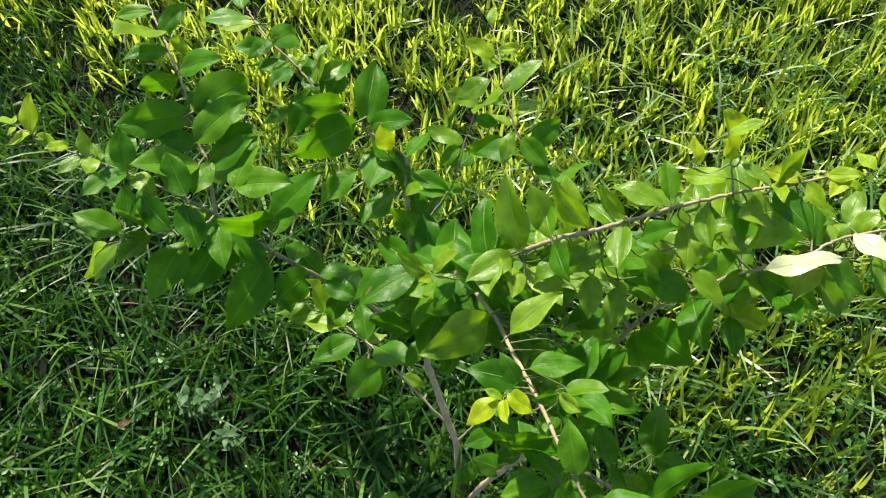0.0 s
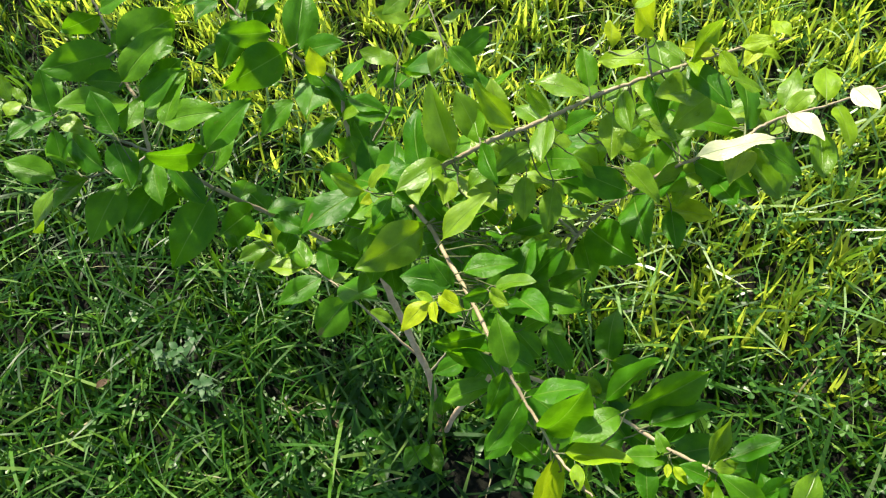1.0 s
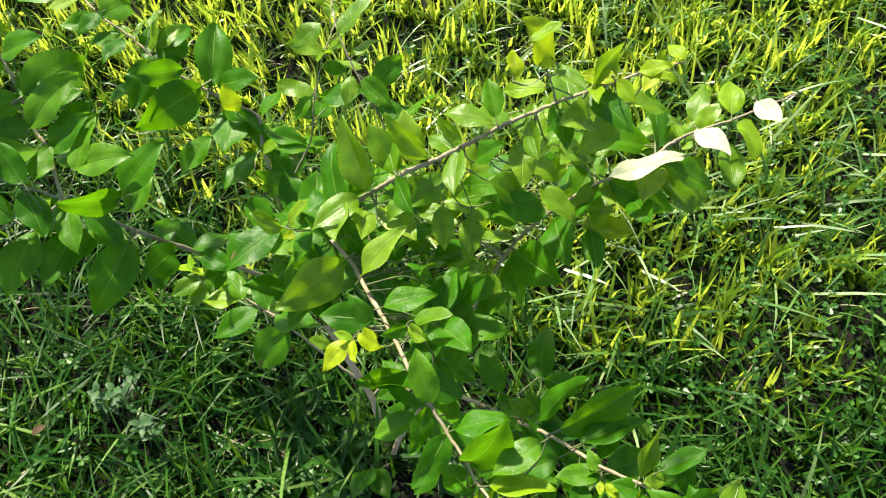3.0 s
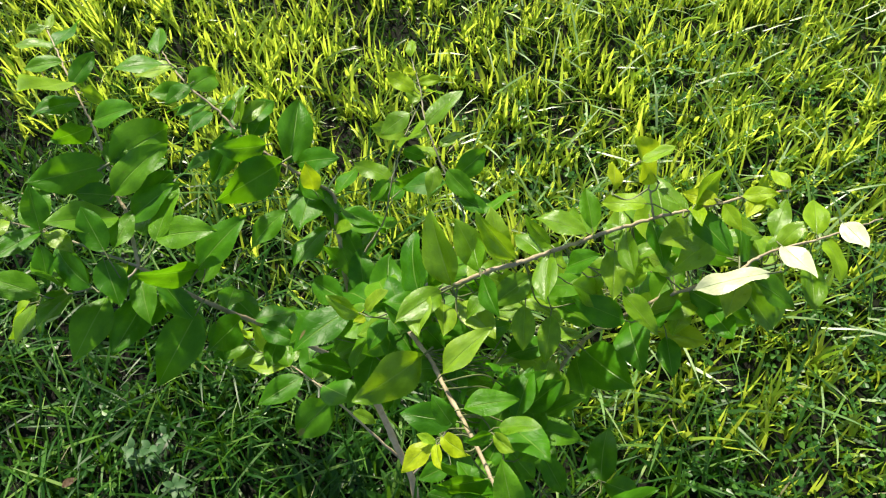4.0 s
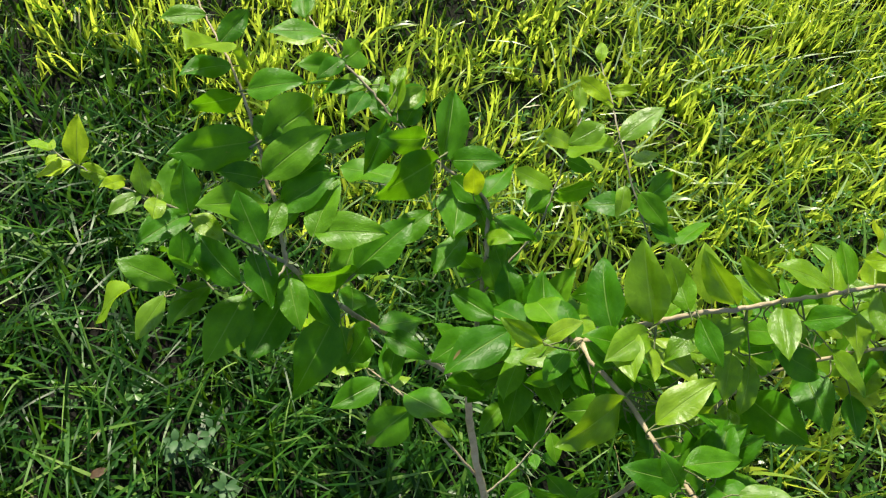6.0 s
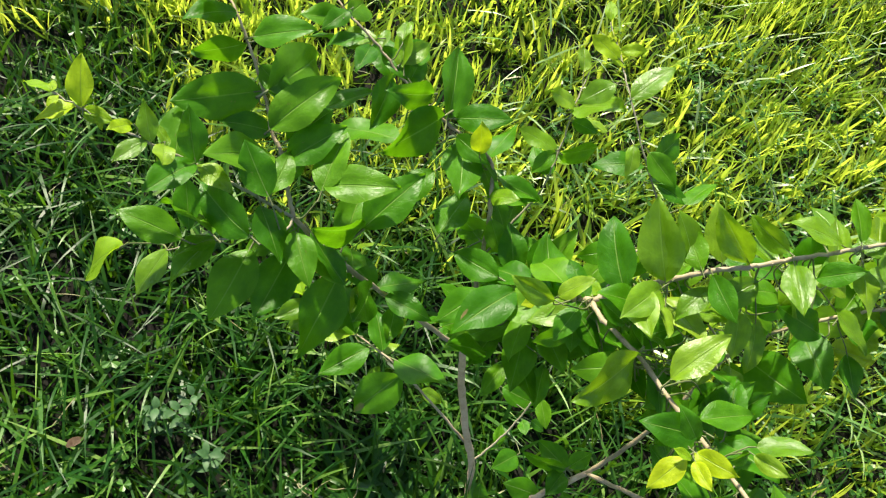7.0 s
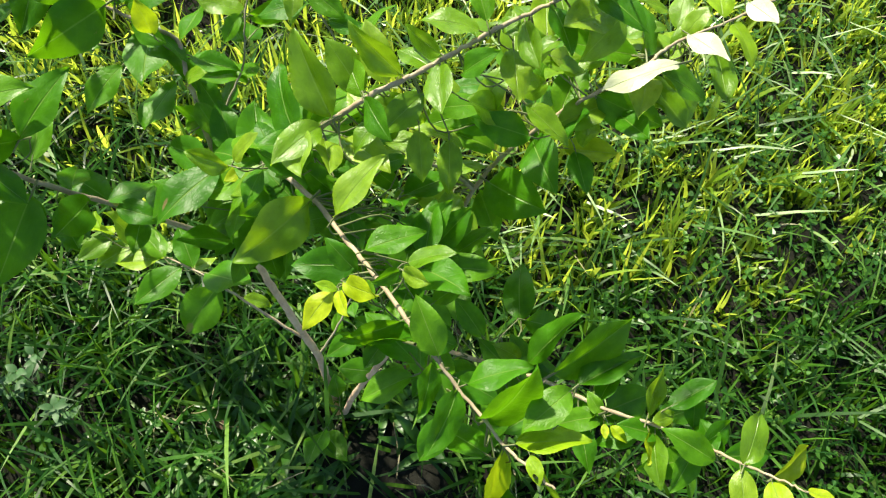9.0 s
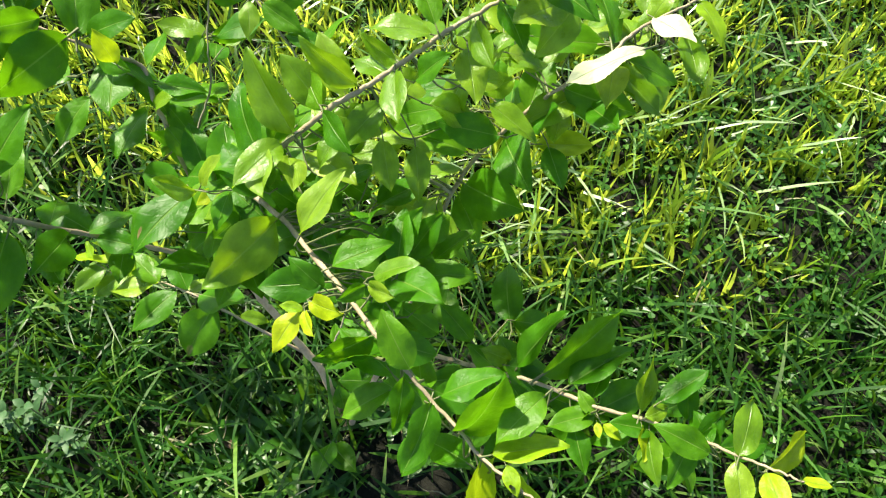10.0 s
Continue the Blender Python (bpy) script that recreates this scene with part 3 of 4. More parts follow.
leaf(twig_left, -281, 477, 605, 17, 2, 142, 55, 52)
leaf(twig_left, -280, 481, 597, -1, -10, -127, 38, 52, "fresh")
leaf(twig_up, -236, 563, 599, 7, -50, 106, 80, 52)
leaf(twig_up, -231, 559, 605, -16, 38, -45, 89, 59)
leaf(twig_up, -226, 529, 590, 33, 10, -50, 76, 51)
leaf(twig_up, -224, 533, 581, 23, -16, 89, 47, 52)
leaf(twig_up, -211, 507, 573, 33, 6, -62, 63, 52)
leaf(twig_up, -247, 598, 627, 29, 14, -90, 60, 52)
leaf(twig_up, -252, 599, 618, -64, -74, 165, 51, 52)
leaf(twig_up, -264, 621, 631, 22, -6, 123, 51, 52)
leaf(twig_up, -263, 630, 639, -71, 24, -85, 37, 52, "fresh")
leaf(twig_up, -277, 643, 635, 18, 16, -27, 43, 52)
leaf(twig_up, -294, 677, 635, 0, -4, 100, 43, 52)
leaf(twig_up, -275, 635, 641, 46, -7, 164, 86, 52, "fresh")
leaf(twig_up, -311, 701, 633, 0, 21, 79, 49, 52, "fresh")
leaf(twig_up, -326, 733, 634, 0, -21, 103, 25, 52, "fresh")
leaf(twig_up, -323, 732, 632, 1, -17, 9, 28, 52, "fresh")
leaf(twig_up, -312, 701, 633, 0, -12, -24, 52, 52)
leaf(twig_up, -222, 509, 578, 38, -6, 120, 74, 52)
leaf(twig_low_left, -221, 459, 591, 25, -14, 25, 51, 58)
leaf(twig_low_left, -288, 427, 565, 17, -3, 74, 56, 53)
leaf(twig_low_left, -263, 430, 571, -9, 42, 40, 63, 52)
leaf(twig_low_left, -233, 428, 577, 9, -49, 43, 66, 52)
leaf(twig_low_left, -265, 438, 550, 24, 8, 134, 37, 52)
leaf(twig_low_left, -359, 467, 465, -52, 6, 83, 86, 51, "fresh")
leaf(twig_low_left, -302, 429, 542, -20, 11, 145, 47, 51, "fresh")
leaf(twig_low_left, -265, 439, 547, 8, 13, 146, 54, 52)
leaf(twig_low_left, -235, 439, 535, -7, -10, 161, 71, 55)
leaf(twig_low_left, -200, 445, 523, -8, -21, 161, 70, 54)
leaf(limb_back, -96, 623, 470, -25, 12, 53, 88, 52)
leaf(limb_back, -63, 593, 556, 21, -56, 118, 91, 51)
leaf(limb_back, -58, 597, 548, 19, 33, 2, 84, 51)
leaf(limb_back, -49, 601, 544, 32, 21, -94, 60, 51)
leaf(limb_back, -26, 560, 546, 77, -7, 5, 38, 57, "young")
leaf(limb_back, -35, 590, 513, 16, -5, 171, 73, 59)
leaf(limb_back, -7, 534, 506, 55, 15, -106, 39, 52, "fresh")
leaf(limb_back, 0, 556, 515, -1, -13, -120, 53, 52)
leaf(limb_back, -164, 672, 602, 1, -9, 140, 37, 52)
leaf(limb_back, -147, 651, 589, 0, 10, 108, 42, 52)
leaf(limb_back, -185, 672, 594, 0, -2, 109, 25, 52)
leaf(limb_back, -111, 648, 594, 3, -29, -10, 29, 52, "fresh")
leaf(limb_back, -130, 644, 586, 4, -33, -12, 27, 52, "fresh")
leaf(limb_back, -110, 632, 581, 3, 11, -44, 40, 52, "fresh")
leaf(limb_back, -118, 621, 575, -10, -41, 172, 62, 52)
leaf(limb_back, -79, 602, 576, 65, -56, 69, 60, 51)
leaf(limb_back, -100, 625, 562, 3, 25, -21, 44, 54)
leaf(limb_back, -183, 668, 636, 6, 9, 98, 54, 52)
leaf(limb_back, -182, 696, 603, -10, 11, 84, 57, 52, "fresh")
leaf(limb_back, -207, 720, 602, 1, -19, 9, 47, 52)
leaf(limb_back, -167, 670, 596, 3, -25, 104, 45, 52)
leaf(limb_back, -166, 667, 599, -25, 31, -37, 62, 52)
leaf(limb_back, -135, 654, 587, -23, -5, 83, 51, 52, "fresh")
leaf(limb_back, -108, 627, 580, 30, -49, -22, 52, 52, "fresh")
leaf(limb_back, -109, 635, 576, -17, 6, -34, 57, 52)
leaf(limb_back, 17, 507, 445, 10, -62, 41, 67, 52)
leaf(limb_back, -55, 501, 481, 2, -17, -31, 64, 52)
leaf(limb_back, 4, 551, 514, 3, 17, -116, 45, 52)
leaf(twig_back, 19, 515, 461, 8, -34, -22, 58, 52)
leaf(twig_back, 59, 580, 537, 16, 3, 71, 47, 52, "fresh")
leaf(twig_back, 61, 579, 533, -36, 75, -105, 56, 51)
leaf(twig_back, 52, 561, 519, -3, -27, 21, 40, 52)
leaf(twig_back, 75, 622, 560, 39, -4, 98, 48, 52, "fresh")
leaf(twig_back, 76, 623, 555, 55, 8, -142, 77, 52, "fresh")
leaf(twig_back, 72, 608, 554, 0, 31, -118, 30, 52)
leaf(twig_back_right, 100, 578, 630, 28, -10, -59, 52, 51, "fresh")
leaf(twig_back_right, 89, 615, 641, 19, -15, 55, 36, 52, "young")
leaf(twig_back_right, 114, 557, 620, 1, -18, -49, 36, 52, "fresh")
leaf(twig_back_right, 128, 533, 599, 11, 36, -44, 49, 52)
leaf(twig_back_right, 120, 525, 599, -10, 4, 83, 50, 52)
leaf(twig_back_right, 132, 511, 592, 0, 4, -121, 36, 52)
leaf(twig_back_right, 157, 490, 593, 5, -40, -53, 46, 52)
leaf(limb_middle, 14, 432, 504, 2, 3, 125, 77, 53, "scarred")
leaf(limb_middle, 32, 395, 565, -9, -66, 69, 45, 52, "fresh")
leaf(limb_middle, 35, 401, 563, 54, -4, -83, 39, 51, "fresh")
leaf(limb_middle, 41, 425, 511, 1, -19, 116, 26, 52, "young")
leaf(limb_middle, 68, 408, 548, 0, 10, 15, 42, 52)
leaf(limb_right, 120, 404, 600, 52, -37, -17, 75, 53, "fresh")
leaf(limb_right, 90, 402, 581, 21, -52, -6, 71, 53)
leaf(limb_right, 178, 408, 638, 68, -56, -15, 57, 52, "fresh")
leaf(limb_right, 146, 409, 617, 1, -43, 7, 46, 51)
leaf(limb_right, 236, 409, 678, 9, 5, 70, 48, 52, "fresh")
leaf(limb_right, 210, 415, 649, -51, -73, 80, 47, 51, "fresh")
leaf(limb_right, 237, 400, 698, 20, 4, 6, 37, 50)
leaf(limb_right, 264, 394, 688, -22, -34, 41, 28, 53, "fresh")
leaf(limb_right, 279, 408, 721, -10, 2, 76, 37, 52, "young")
leaf(limb_right, 306, 393, 733, 2, 15, 42, 30, 52, "fresh")
leaf(limb_right, 312, 397, 727, 20, 63, -21, 52, 52, "fresh")
leaf(limb_right, 328, 386, 749, -5, 48, -163, 25, 52, "young")
leaf(limb_right, 360, 404, 729, 0, -1, -107, 24, 52, "young")
leaf(limb_right, 363, 406, 731, 6, 49, -40, 27, 52, "young")
leaf(limb_right, 314, 402, 717, 0, 9, -146, 50, 51)
leaf(limb_right, 147, 398, 630, 5, 54, -162, 45, 50)
leaf(limb_right, 205, 399, 657, 13, 35, 175, 51, 48, "fresh")
leaf(limb_right, 153, 407, 612, -26, 16, -117, 50, 54, "fresh")
leaf(limb_right, 219, 386, 660, 58, 11, -94, 39, 52)
leaf(limb_right, 94, 397, 594, 33, 34, -168, 60, 49, "fresh")
leaf(limb_right, 111, 392, 588, 30, -24, 168, 47, 52, "fresh")
leaf(limb_right, 266, 400, 693, -8, 56, 173, 42, 51, "fresh")
leaf(limb_right, 286, 404, 702, 0, -19, -174, 43, 52)
leaf(twig_crown, 262, 406, 779, 18, -20, -81, 27, 52, "young")
leaf(twig_crown, 275, 436, 746, 2, 28, -11, 22, 52, "young")
leaf(twig_crown, 274, 434, 744, 0, -19, 179, 21, 52, "young")
leaf(twig_crown, 254, 424, 719, 4, 41, -9, 32, 52, "young")
leaf(twig_crown, 288, 428, 729, 65, -19, 61, 63, 52, "young")
leaf(limb_front, 108, 314, 602, 36, -21, -69, 61, 47, "fresh")
leaf(limb_front, 92, 342, 583, 16, -54, 117, 78, 54, "fresh")
leaf(limb_front, 117, 267, 614, 7, -24, 79, 46, 58)
leaf(limb_front, 117, 263, 612, 37, -21, 27, 33, 52)
leaf(limb_front, 125, 281, 605, 8, -16, -85, 49, 52)
leaf(limb_front, 99, 247, 624, -21, 13, 121, 37, 50, "young")
leaf(limb_front, 101, 245, 627, 16, 11, 69, 17, 52, "young")
leaf(limb_front, 102, 243, 630, 37, 41, -151, 26, 50, "young")
leaf(limb_front, 107, 251, 624, 45, 34, -113, 35, 51, "young")
leaf(limb_front, 153, 255, 631, 38, -17, -114, 39, 52, "fresh")
leaf(limb_front, 148, 248, 634, 52, 43, -105, 29, 51, "fresh")
leaf(limb_front, 146, 250, 630, 27, -43, 94, 24, 52)
leaf(limb_front, 161, 187, 623, 38, -17, 4, 44, 55)
leaf(limb_front, 143, 217, 621, -57, -54, 141, 54, 51)
leaf(limb_front, 142, 201, 621, -65, 13, 10, 86, 52)
leaf(limb_front, 156, 186, 618, -3, -52, 162, 40, 52)
leaf(limb_front, 169, 164, 612, 7, -38, 144, 48, 52)
leaf(limb_front, 197, 119, 623, 11, -34, -105, 50, 52, "young")
leaf(limb_front, 203, 109, 632, 13, 7, -174, 20, 53, "young")
leaf(limb_front, 207, 93, 627, -72, -22, -74, 77, 52, "young")
leaf(limb_front, 191, 119, 614, -81, -22, -139, 86, 52, "young")
leaf(limb_front, 186, 142, 602, 82, 21, -11, 76, 50)
leaf(limb_front, 239, 143, 639, 7, 7, 117, 45, 52)
leaf(limb_front, 176, 166, 614, 34, -29, -108, 48, 52)
leaf(low_shoot, -93, 492, 181, 0, -3, 123, 76, 52)
leaf(low_shoot, -49, 455, 184, -37, -20, 137, 88, 62, "tipped")
leaf(low_shoot, -60, 469, 200, 32, -1, -129, 87, 52)
leaf(low_shoot, -113, 507, 184, 3, 14, 32, 68, 52)
leaf(low_shoot, -76, 483, 194, 14, 4, 13, 60, 54)
leaf(low_shoot, -152, 537, 179, -5, 4, 109, 56, 52, "fresh")
leaf(low_shoot, -114, 507, 184, -15, 23, 74, 76, 52, "fresh")
leaf(low_shoot, -175, 546, 192, -1, -13, 118, 52, 52, "fresh")
leaf(low_shoot, -143, 529, 188, 81, 8, 82, 83, 52, "fresh")
leaf(low_shoot, -171, 550, 194, 2, 41, 64, 54, 52, "young")
leaf(low_shoot, -186, 552, 201, 4, -45, 13, 33, 52, "young")
leaf(limb_far_right, 394, 416, 607, 6, 43, -7, 81, 52)
leaf(limb_far_right, 417, 401, 612, 2, 28, 101, 77, 34, "pale")
leaf(limb_far_right, 398, 398, 608, -25, -3, -108, 60, 52)
leaf(limb_far_right, 352, 404, 577, -22, 53, -137, 70, 53)
leaf(limb_far_right, 325, 441, 612, -21, -6, -94, 79, 52)
leaf(limb_far_right, 438, 433, 608, 19, 5, -160, 49, 52, "pale")
leaf(limb_far_right, 472, 441, 613, -2, -1, -14, 47, 52, "young")
leaf(limb_far_right, 498, 451, 618, 22, 33, -157, 39, 52, "pale")
leaf(limb_far_right, 481, 437, 610, -1, -15, -171, 47, 52, "young")
leaf(limb_far_right, 261, 388, 480, 30, 33, -132, 73, 65)
leaf(limb_far_right, 256, 391, 457, -5, 17, -174, 53, 54)
leaf(limb_far_right, 304, 408, 517, 27, 40, -165, 72, 53)
leaf(limb_far_right, 328, 387, 524, -11, 1, -100, 55, 52, "young")
leaf(limb_far_right, 224, 365, 438, 8, -17, -154, 49, 52)
leaf(limb_far_right, 237, 391, 455, 1, -14, 137, 38, 52, "fresh")
leaf(limb_front_right, 280, 197, 453, 17, 54, -57, 93, 52)
leaf(limb_front_right, 298, 181, 457, -1, -36, -74, 72, 52)
leaf(limb_front_right, 264, 215, 431, 55, -32, -98, 75, 51)
leaf(limb_front_right, 260, 225, 422, 44, -16, 50, 36, 53, "fresh")
leaf(limb_front_right, 340, 137, 486, 14, 46, -20, 52, 52, "fresh")
leaf(limb_front_right, 361, 142, 487, 20, -30, -86, 47, 52)
leaf(limb_front_right, 344, 133, 484, -13, 10, -84, 27, 54, "fresh")
leaf(limb_front_right, 310, 150, 462, 11, -14, 18, 25, 53)
leaf(limb_front_right, 307, 152, 464, -78, 4, 52, 80, 52)
leaf(limb_front_right, 291, 147, 453, 0, -5, 173, 42, 52)
leaf(limb_front_right, 309, 143, 463, 6, 9, 170, 14, 52, "young")
leaf(limb_front_right, 313, 140, 466, 8, -8, -153, 20, 52, "young")
leaf(limb_front_right, 372, 105, 494, 1, 29, -71, 42, 52)
leaf(limb_front_right, 387, 81, 531, 7, 10, -37, 48, 52, "fresh")
leaf(limb_front_right, 346, 124, 475, 9, 56, 170, 46, 52, "fresh")
leaf(limb_front_right, 341, 129, 477, -1, -47, 167, 30, 52, "young")
leaf(limb_front_right, 369, 105, 494, -10, -23, 141, 43, 52)
leaf(limb_front_right, 406, 67, 530, -27, 44, -91, 56, 52, "young")
leaf(limb_front_right, 385, 79, 526, 1, 11, 165, 42, 52, "fresh")
leaf(limb_front_right, 395, 64, 547, 28, 22, 177, 38, 53, "young")
leaf(limb_front_right, 406, 52, 571, 1, -32, -119, 20, 52, "young")
leaf(thin_shoot, 117, 403, 173, 32, 20, -168, 25, 66)
leaf(thin_shoot, 92, 378, 132, 25, -12, -14, 31, 54)
leaf(thin_shoot, 114, 363, 149, 23, -3, 118, 50, 60)
leaf(thin_shoot, 90, 446, 179, 7, 23, -117, 51, 61)
leaf(side_stem, 146, 322, 251, -12, -23, 43, 50, 58)
leaf(side_stem, 144, 323, 250, -32, -70, 102, 56, 52)
leaf(side_stem, 146, 324, 255, 25, 0, -59, 33, 66)
leaf(side_stem, 144, 321, 241, 13, 8, 138, 41, 66)
leaf(side_stem, 131, 306, 173, 8, -16, 71, 48, 66)
leaf(basal_shoot, 79, 313, 57, 57, 0, 6, 38, 66)
leaf(basal_shoot, 90, 315, 5, -5, 4, -158, 30, 66)
leaf(basal_shoot, 51, 269, 55, 22, 2, -153, 57, 59)
leaf(basal_shoot, 52, 269, 66, 40, 18, 164, 63, 52)


def open_space(p):
    """The gap in the crown through which the foot of the trunk shows."""
    s = (p.z - 0.15) / 0.98
    return abs(p.x - 0.06 - 0.05 * s) < 0.065 and -0.14 < p.y - 0.375 + 0.33 * s < 0.10


def fill_out(parent, number, reach, low, high, seed, kind="green", hang=(-0.010, 0.040)):
    """More leaves along a branch, hanging below and beside it inside the crown."""
    rnd = random.Random(seed)
    line = LINES[parent.name]
    for i in range(number):
        at = line[int((reach[0] + (reach[1] - reach[0]) * (i + rnd.random()) / number) * (len(line) - 1))] + SHRUB_BASE
        side = rnd.uniform(0, 360)
        drop = rnd.uniform(*hang)
        spread = rnd.uniform(0.004, 0.018)
        foot = at + Vector((-math.sin(radians(side)) * spread, math.cos(radians(side)) * spread, -drop))
        if open_space(foot):
            continue
        leaf(parent, *(round(c * 1000) for c in foot), round(rnd.uniform(-38, 22)), round(rnd.gauss(0, 16)), round(side), round(rnd.uniform(low, high)), round(rnd.uniform(48, 58)), kind)


fill_out(limb_left, 18, (0.15, 1.0), 38, 66, 1)
fill_out(twig_left, 5, (0.0, 0.5), 38, 60, 2)
fill_out(twig_up, 6, (0.0, 0.6), 36, 58, 3)
fill_out(limb_back, 14, (0.15, 0.9), 36, 60, 4)
fill_out(twig_back, 6, (0.1, 0.7), 27, 46, 5)
fill_out(twig_back_right, 5, (0.1, 0.6), 31, 53, 6)
fill_out(twig_back_right, 3, (0.55, 1.0), 26, 42, 16, "fresh")
fill_out(twig_back, 3, (0.6, 1.0), 24, 38, 17, "fresh")
fill_out(limb_middle, 22, (0.3, 1.0), 43, 74, 7)
fill_out(limb_right, 24, (0.02, 0.9), 38, 60, 8, "fresh", (0.018, 0.070))
fill_out(limb_front, 24, (0.02, 0.85), 38, 62, 9, "green", (0.018, 0.075))
fill_out(limb_far_right, 12, (0.50, 0.85), 38, 60, 10, "fresh", (0.012, 0.045))
fill_out(limb_front_right, 20, (0.3, 0.85), 36, 60, 11, "green", (0.010, 0.055))
fill_out(side_stem, 3, (0.7, 1.0), 29, 50, 12)
fill_out(thin_shoot, 3, (0.5, 1.0), 25, 43, 13)
fill_out(low_shoot, 6, (0.45, 1.0), 28, 44, 14, "fresh")


def crown_fill(parent, centre, reach, number, low, high, seed, kind="green"):
    """Leaves on short side twigs filling the space beside a branch."""
    rnd = random.Random(seed)
    for i in range(number):
        way = Vector((rnd.gauss(0, 1), rnd.gauss(0, 1), rnd.gauss(0, 1))).normalized() * rnd.random() ** 0.4
        foot = Vector(centre) + Vector((way.x * reach[0], way.y * reach[1], way.z * reach[2]))
        if open_space(foot):
            continue
        out = math.degrees(math.atan2(-way.x, way.y)) + rnd.gauss(0, 50)
        leaf(parent, *(round(c * 1000) for c in foot), round(rnd.gauss(8, 26)), round(rnd.gauss(0, 18)), round(out), round(rnd.uniform(low, high)), round(rnd.uniform(48, 58)), kind)


crown_fill(limb_right, (0.120, 0.382, 0.550), (0.07, 0.06, 0.05), 17, 36, 56, 41)
crown_fill(limb_far_right, (0.200, 0.395, 0.500), (0.05, 0.05, 0.04), 12, 36, 56, 42, "fresh")
crown_fill(limb_far_right, (0.380, 0.452, 0.570), (0.09, 0.05, 0.03), 13, 36, 56, 43, "fresh")
crown_fill(limb_front, (0.160, 0.322, 0.490), (0.06, 0.07, 0.05), 12, 36, 56, 44)
crown_fill(limb_front_right, (0.235, 0.240, 0.400), (0.055, 0.06, 0.04), 15, 46, 68, 45)
crown_fill(limb_front, (0.150, 0.272, 0.540), (0.06, 0.08, 0.04), 10, 40, 62, 46)
crown_fill(limb_far_right, (0.290, 0.430, 0.540), (0.06, 0.04, 0.03), 8, 40, 60, 47)
crown_fill(limb_right, (0.220, 0.405, 0.600), (0.12, 0.05, 0.035), 9, 40, 60, 49, "fresh")
crown_fill(limb_far_right, (0.320, 0.395, 0.540), (0.09, 0.05, 0.035), 8, 42, 66, 50)
crown_fill(limb_middle, (0.040, 0.442, 0.470), (0.07, 0.05, 0.04), 15, 40, 62, 48)
crown_fill(limb_middle, (0.060, 0.430, 0.425), (0.10, 0.06, 0.06), 20, 40, 62, 52)
crown_fill(limb_front, (0.160, 0.365, 0.535), (0.07, 0.05, 0.035), 12, 40, 60, 51)


def young_tip(parent, number, size, seed):
    """Small yellow-green leaves crowding round a branch's end."""
    rnd = random.Random(seed)
    line = LINES[parent.name]
    for i in range(number):
        at = line[-1 - int(i * 0.30 * len(line) / number)] + SHRUB_BASE
        leaf(parent, *(round(c * 1000) for c in at + Vector((0, 0, 0.002))), round(rnd.uniform(-10, 40)), round(rnd.gauss(0, 20)), round(137.5 * i + rnd.uniform(-20, 20)), round(size * rnd.uniform(0.7, 1.2)), round(rnd.uniform(44, 54)), "young")


young_tip(twig_left, 5, 17, 31)
young_tip(limb_right, 5, 26, 32)
young_tip(twig_back_right, 4, 22, 33)


def side_twigs():
    """Short twigs that carry the leaves standing off their branch."""
    for name, feet in STALKS.items():
        line = LINES[name]
        for foot, way, length in feet:
            end = foot - way * (0.13 * length)
            near = min(line, key=lambda p: (p - end + way * 0.01).length)
            gap = (near - end).length
            if 0.012 < gap < 0.12:
                mid = (near + end) / 2 - way * (0.22 * gap) + Vector((0, 0, -0.1 * gap))
                bm = bmesh.new()
                tube(bm, smooth_path((near, mid, end), 4), 0.0009 if gap > 0.03 else 0.0008, 0.0006, 6)
                part("twig", bm, TWIG, bpy.data.objects[name])


side_twigs()


# ---- herbs, clover, dry blades round the shrub ----
def herb_leaf(bm, foot, heading, rise, length, width, curl, fold=0.25):
    """A lance-shaped leaf with a folded midrib, added to a bmesh."""
    out = Vector((math.cos(heading), math.sin(heading), 0))
    side = Vector((-math.sin(heading), math.cos(heading), 0))
    rows = []
    p, a = Vector(foot), rise
    for j in range(7):
        v = j / 6
        w = 0.5 * width * math.sin(math.pi * min(0.04 + 0.96 * v, 1.0) ** 0.85) ** 0.9 if j < 6 else 0.0
        lift = Vector((0, 0, 1)) * (fold * w)
        rows.append((bm.verts.new(p - side * w + lift), bm.verts.new(p), bm.verts.new(p + side * w + lift)) if j < 6 else (bm.verts.new(p),))
        p = p + (out * math.cos(a) + Vector((0, 0, math.sin(a)))) * (length / 6)
        a -= curl / 6
    for r0, r1 in zip(rows, rows[1:]):
        if len(r1) == 3:
            bm.faces.new((r0[0], r0[1], r1[1], r1[0]))
            bm.faces.new((r0[1], r0[2], r1[2], r1[1]))
        else:
            bm.faces.new((r0[0], r0[1], r1[0]))
            bm.faces.new((r0[1], r0[2], r1[0]))


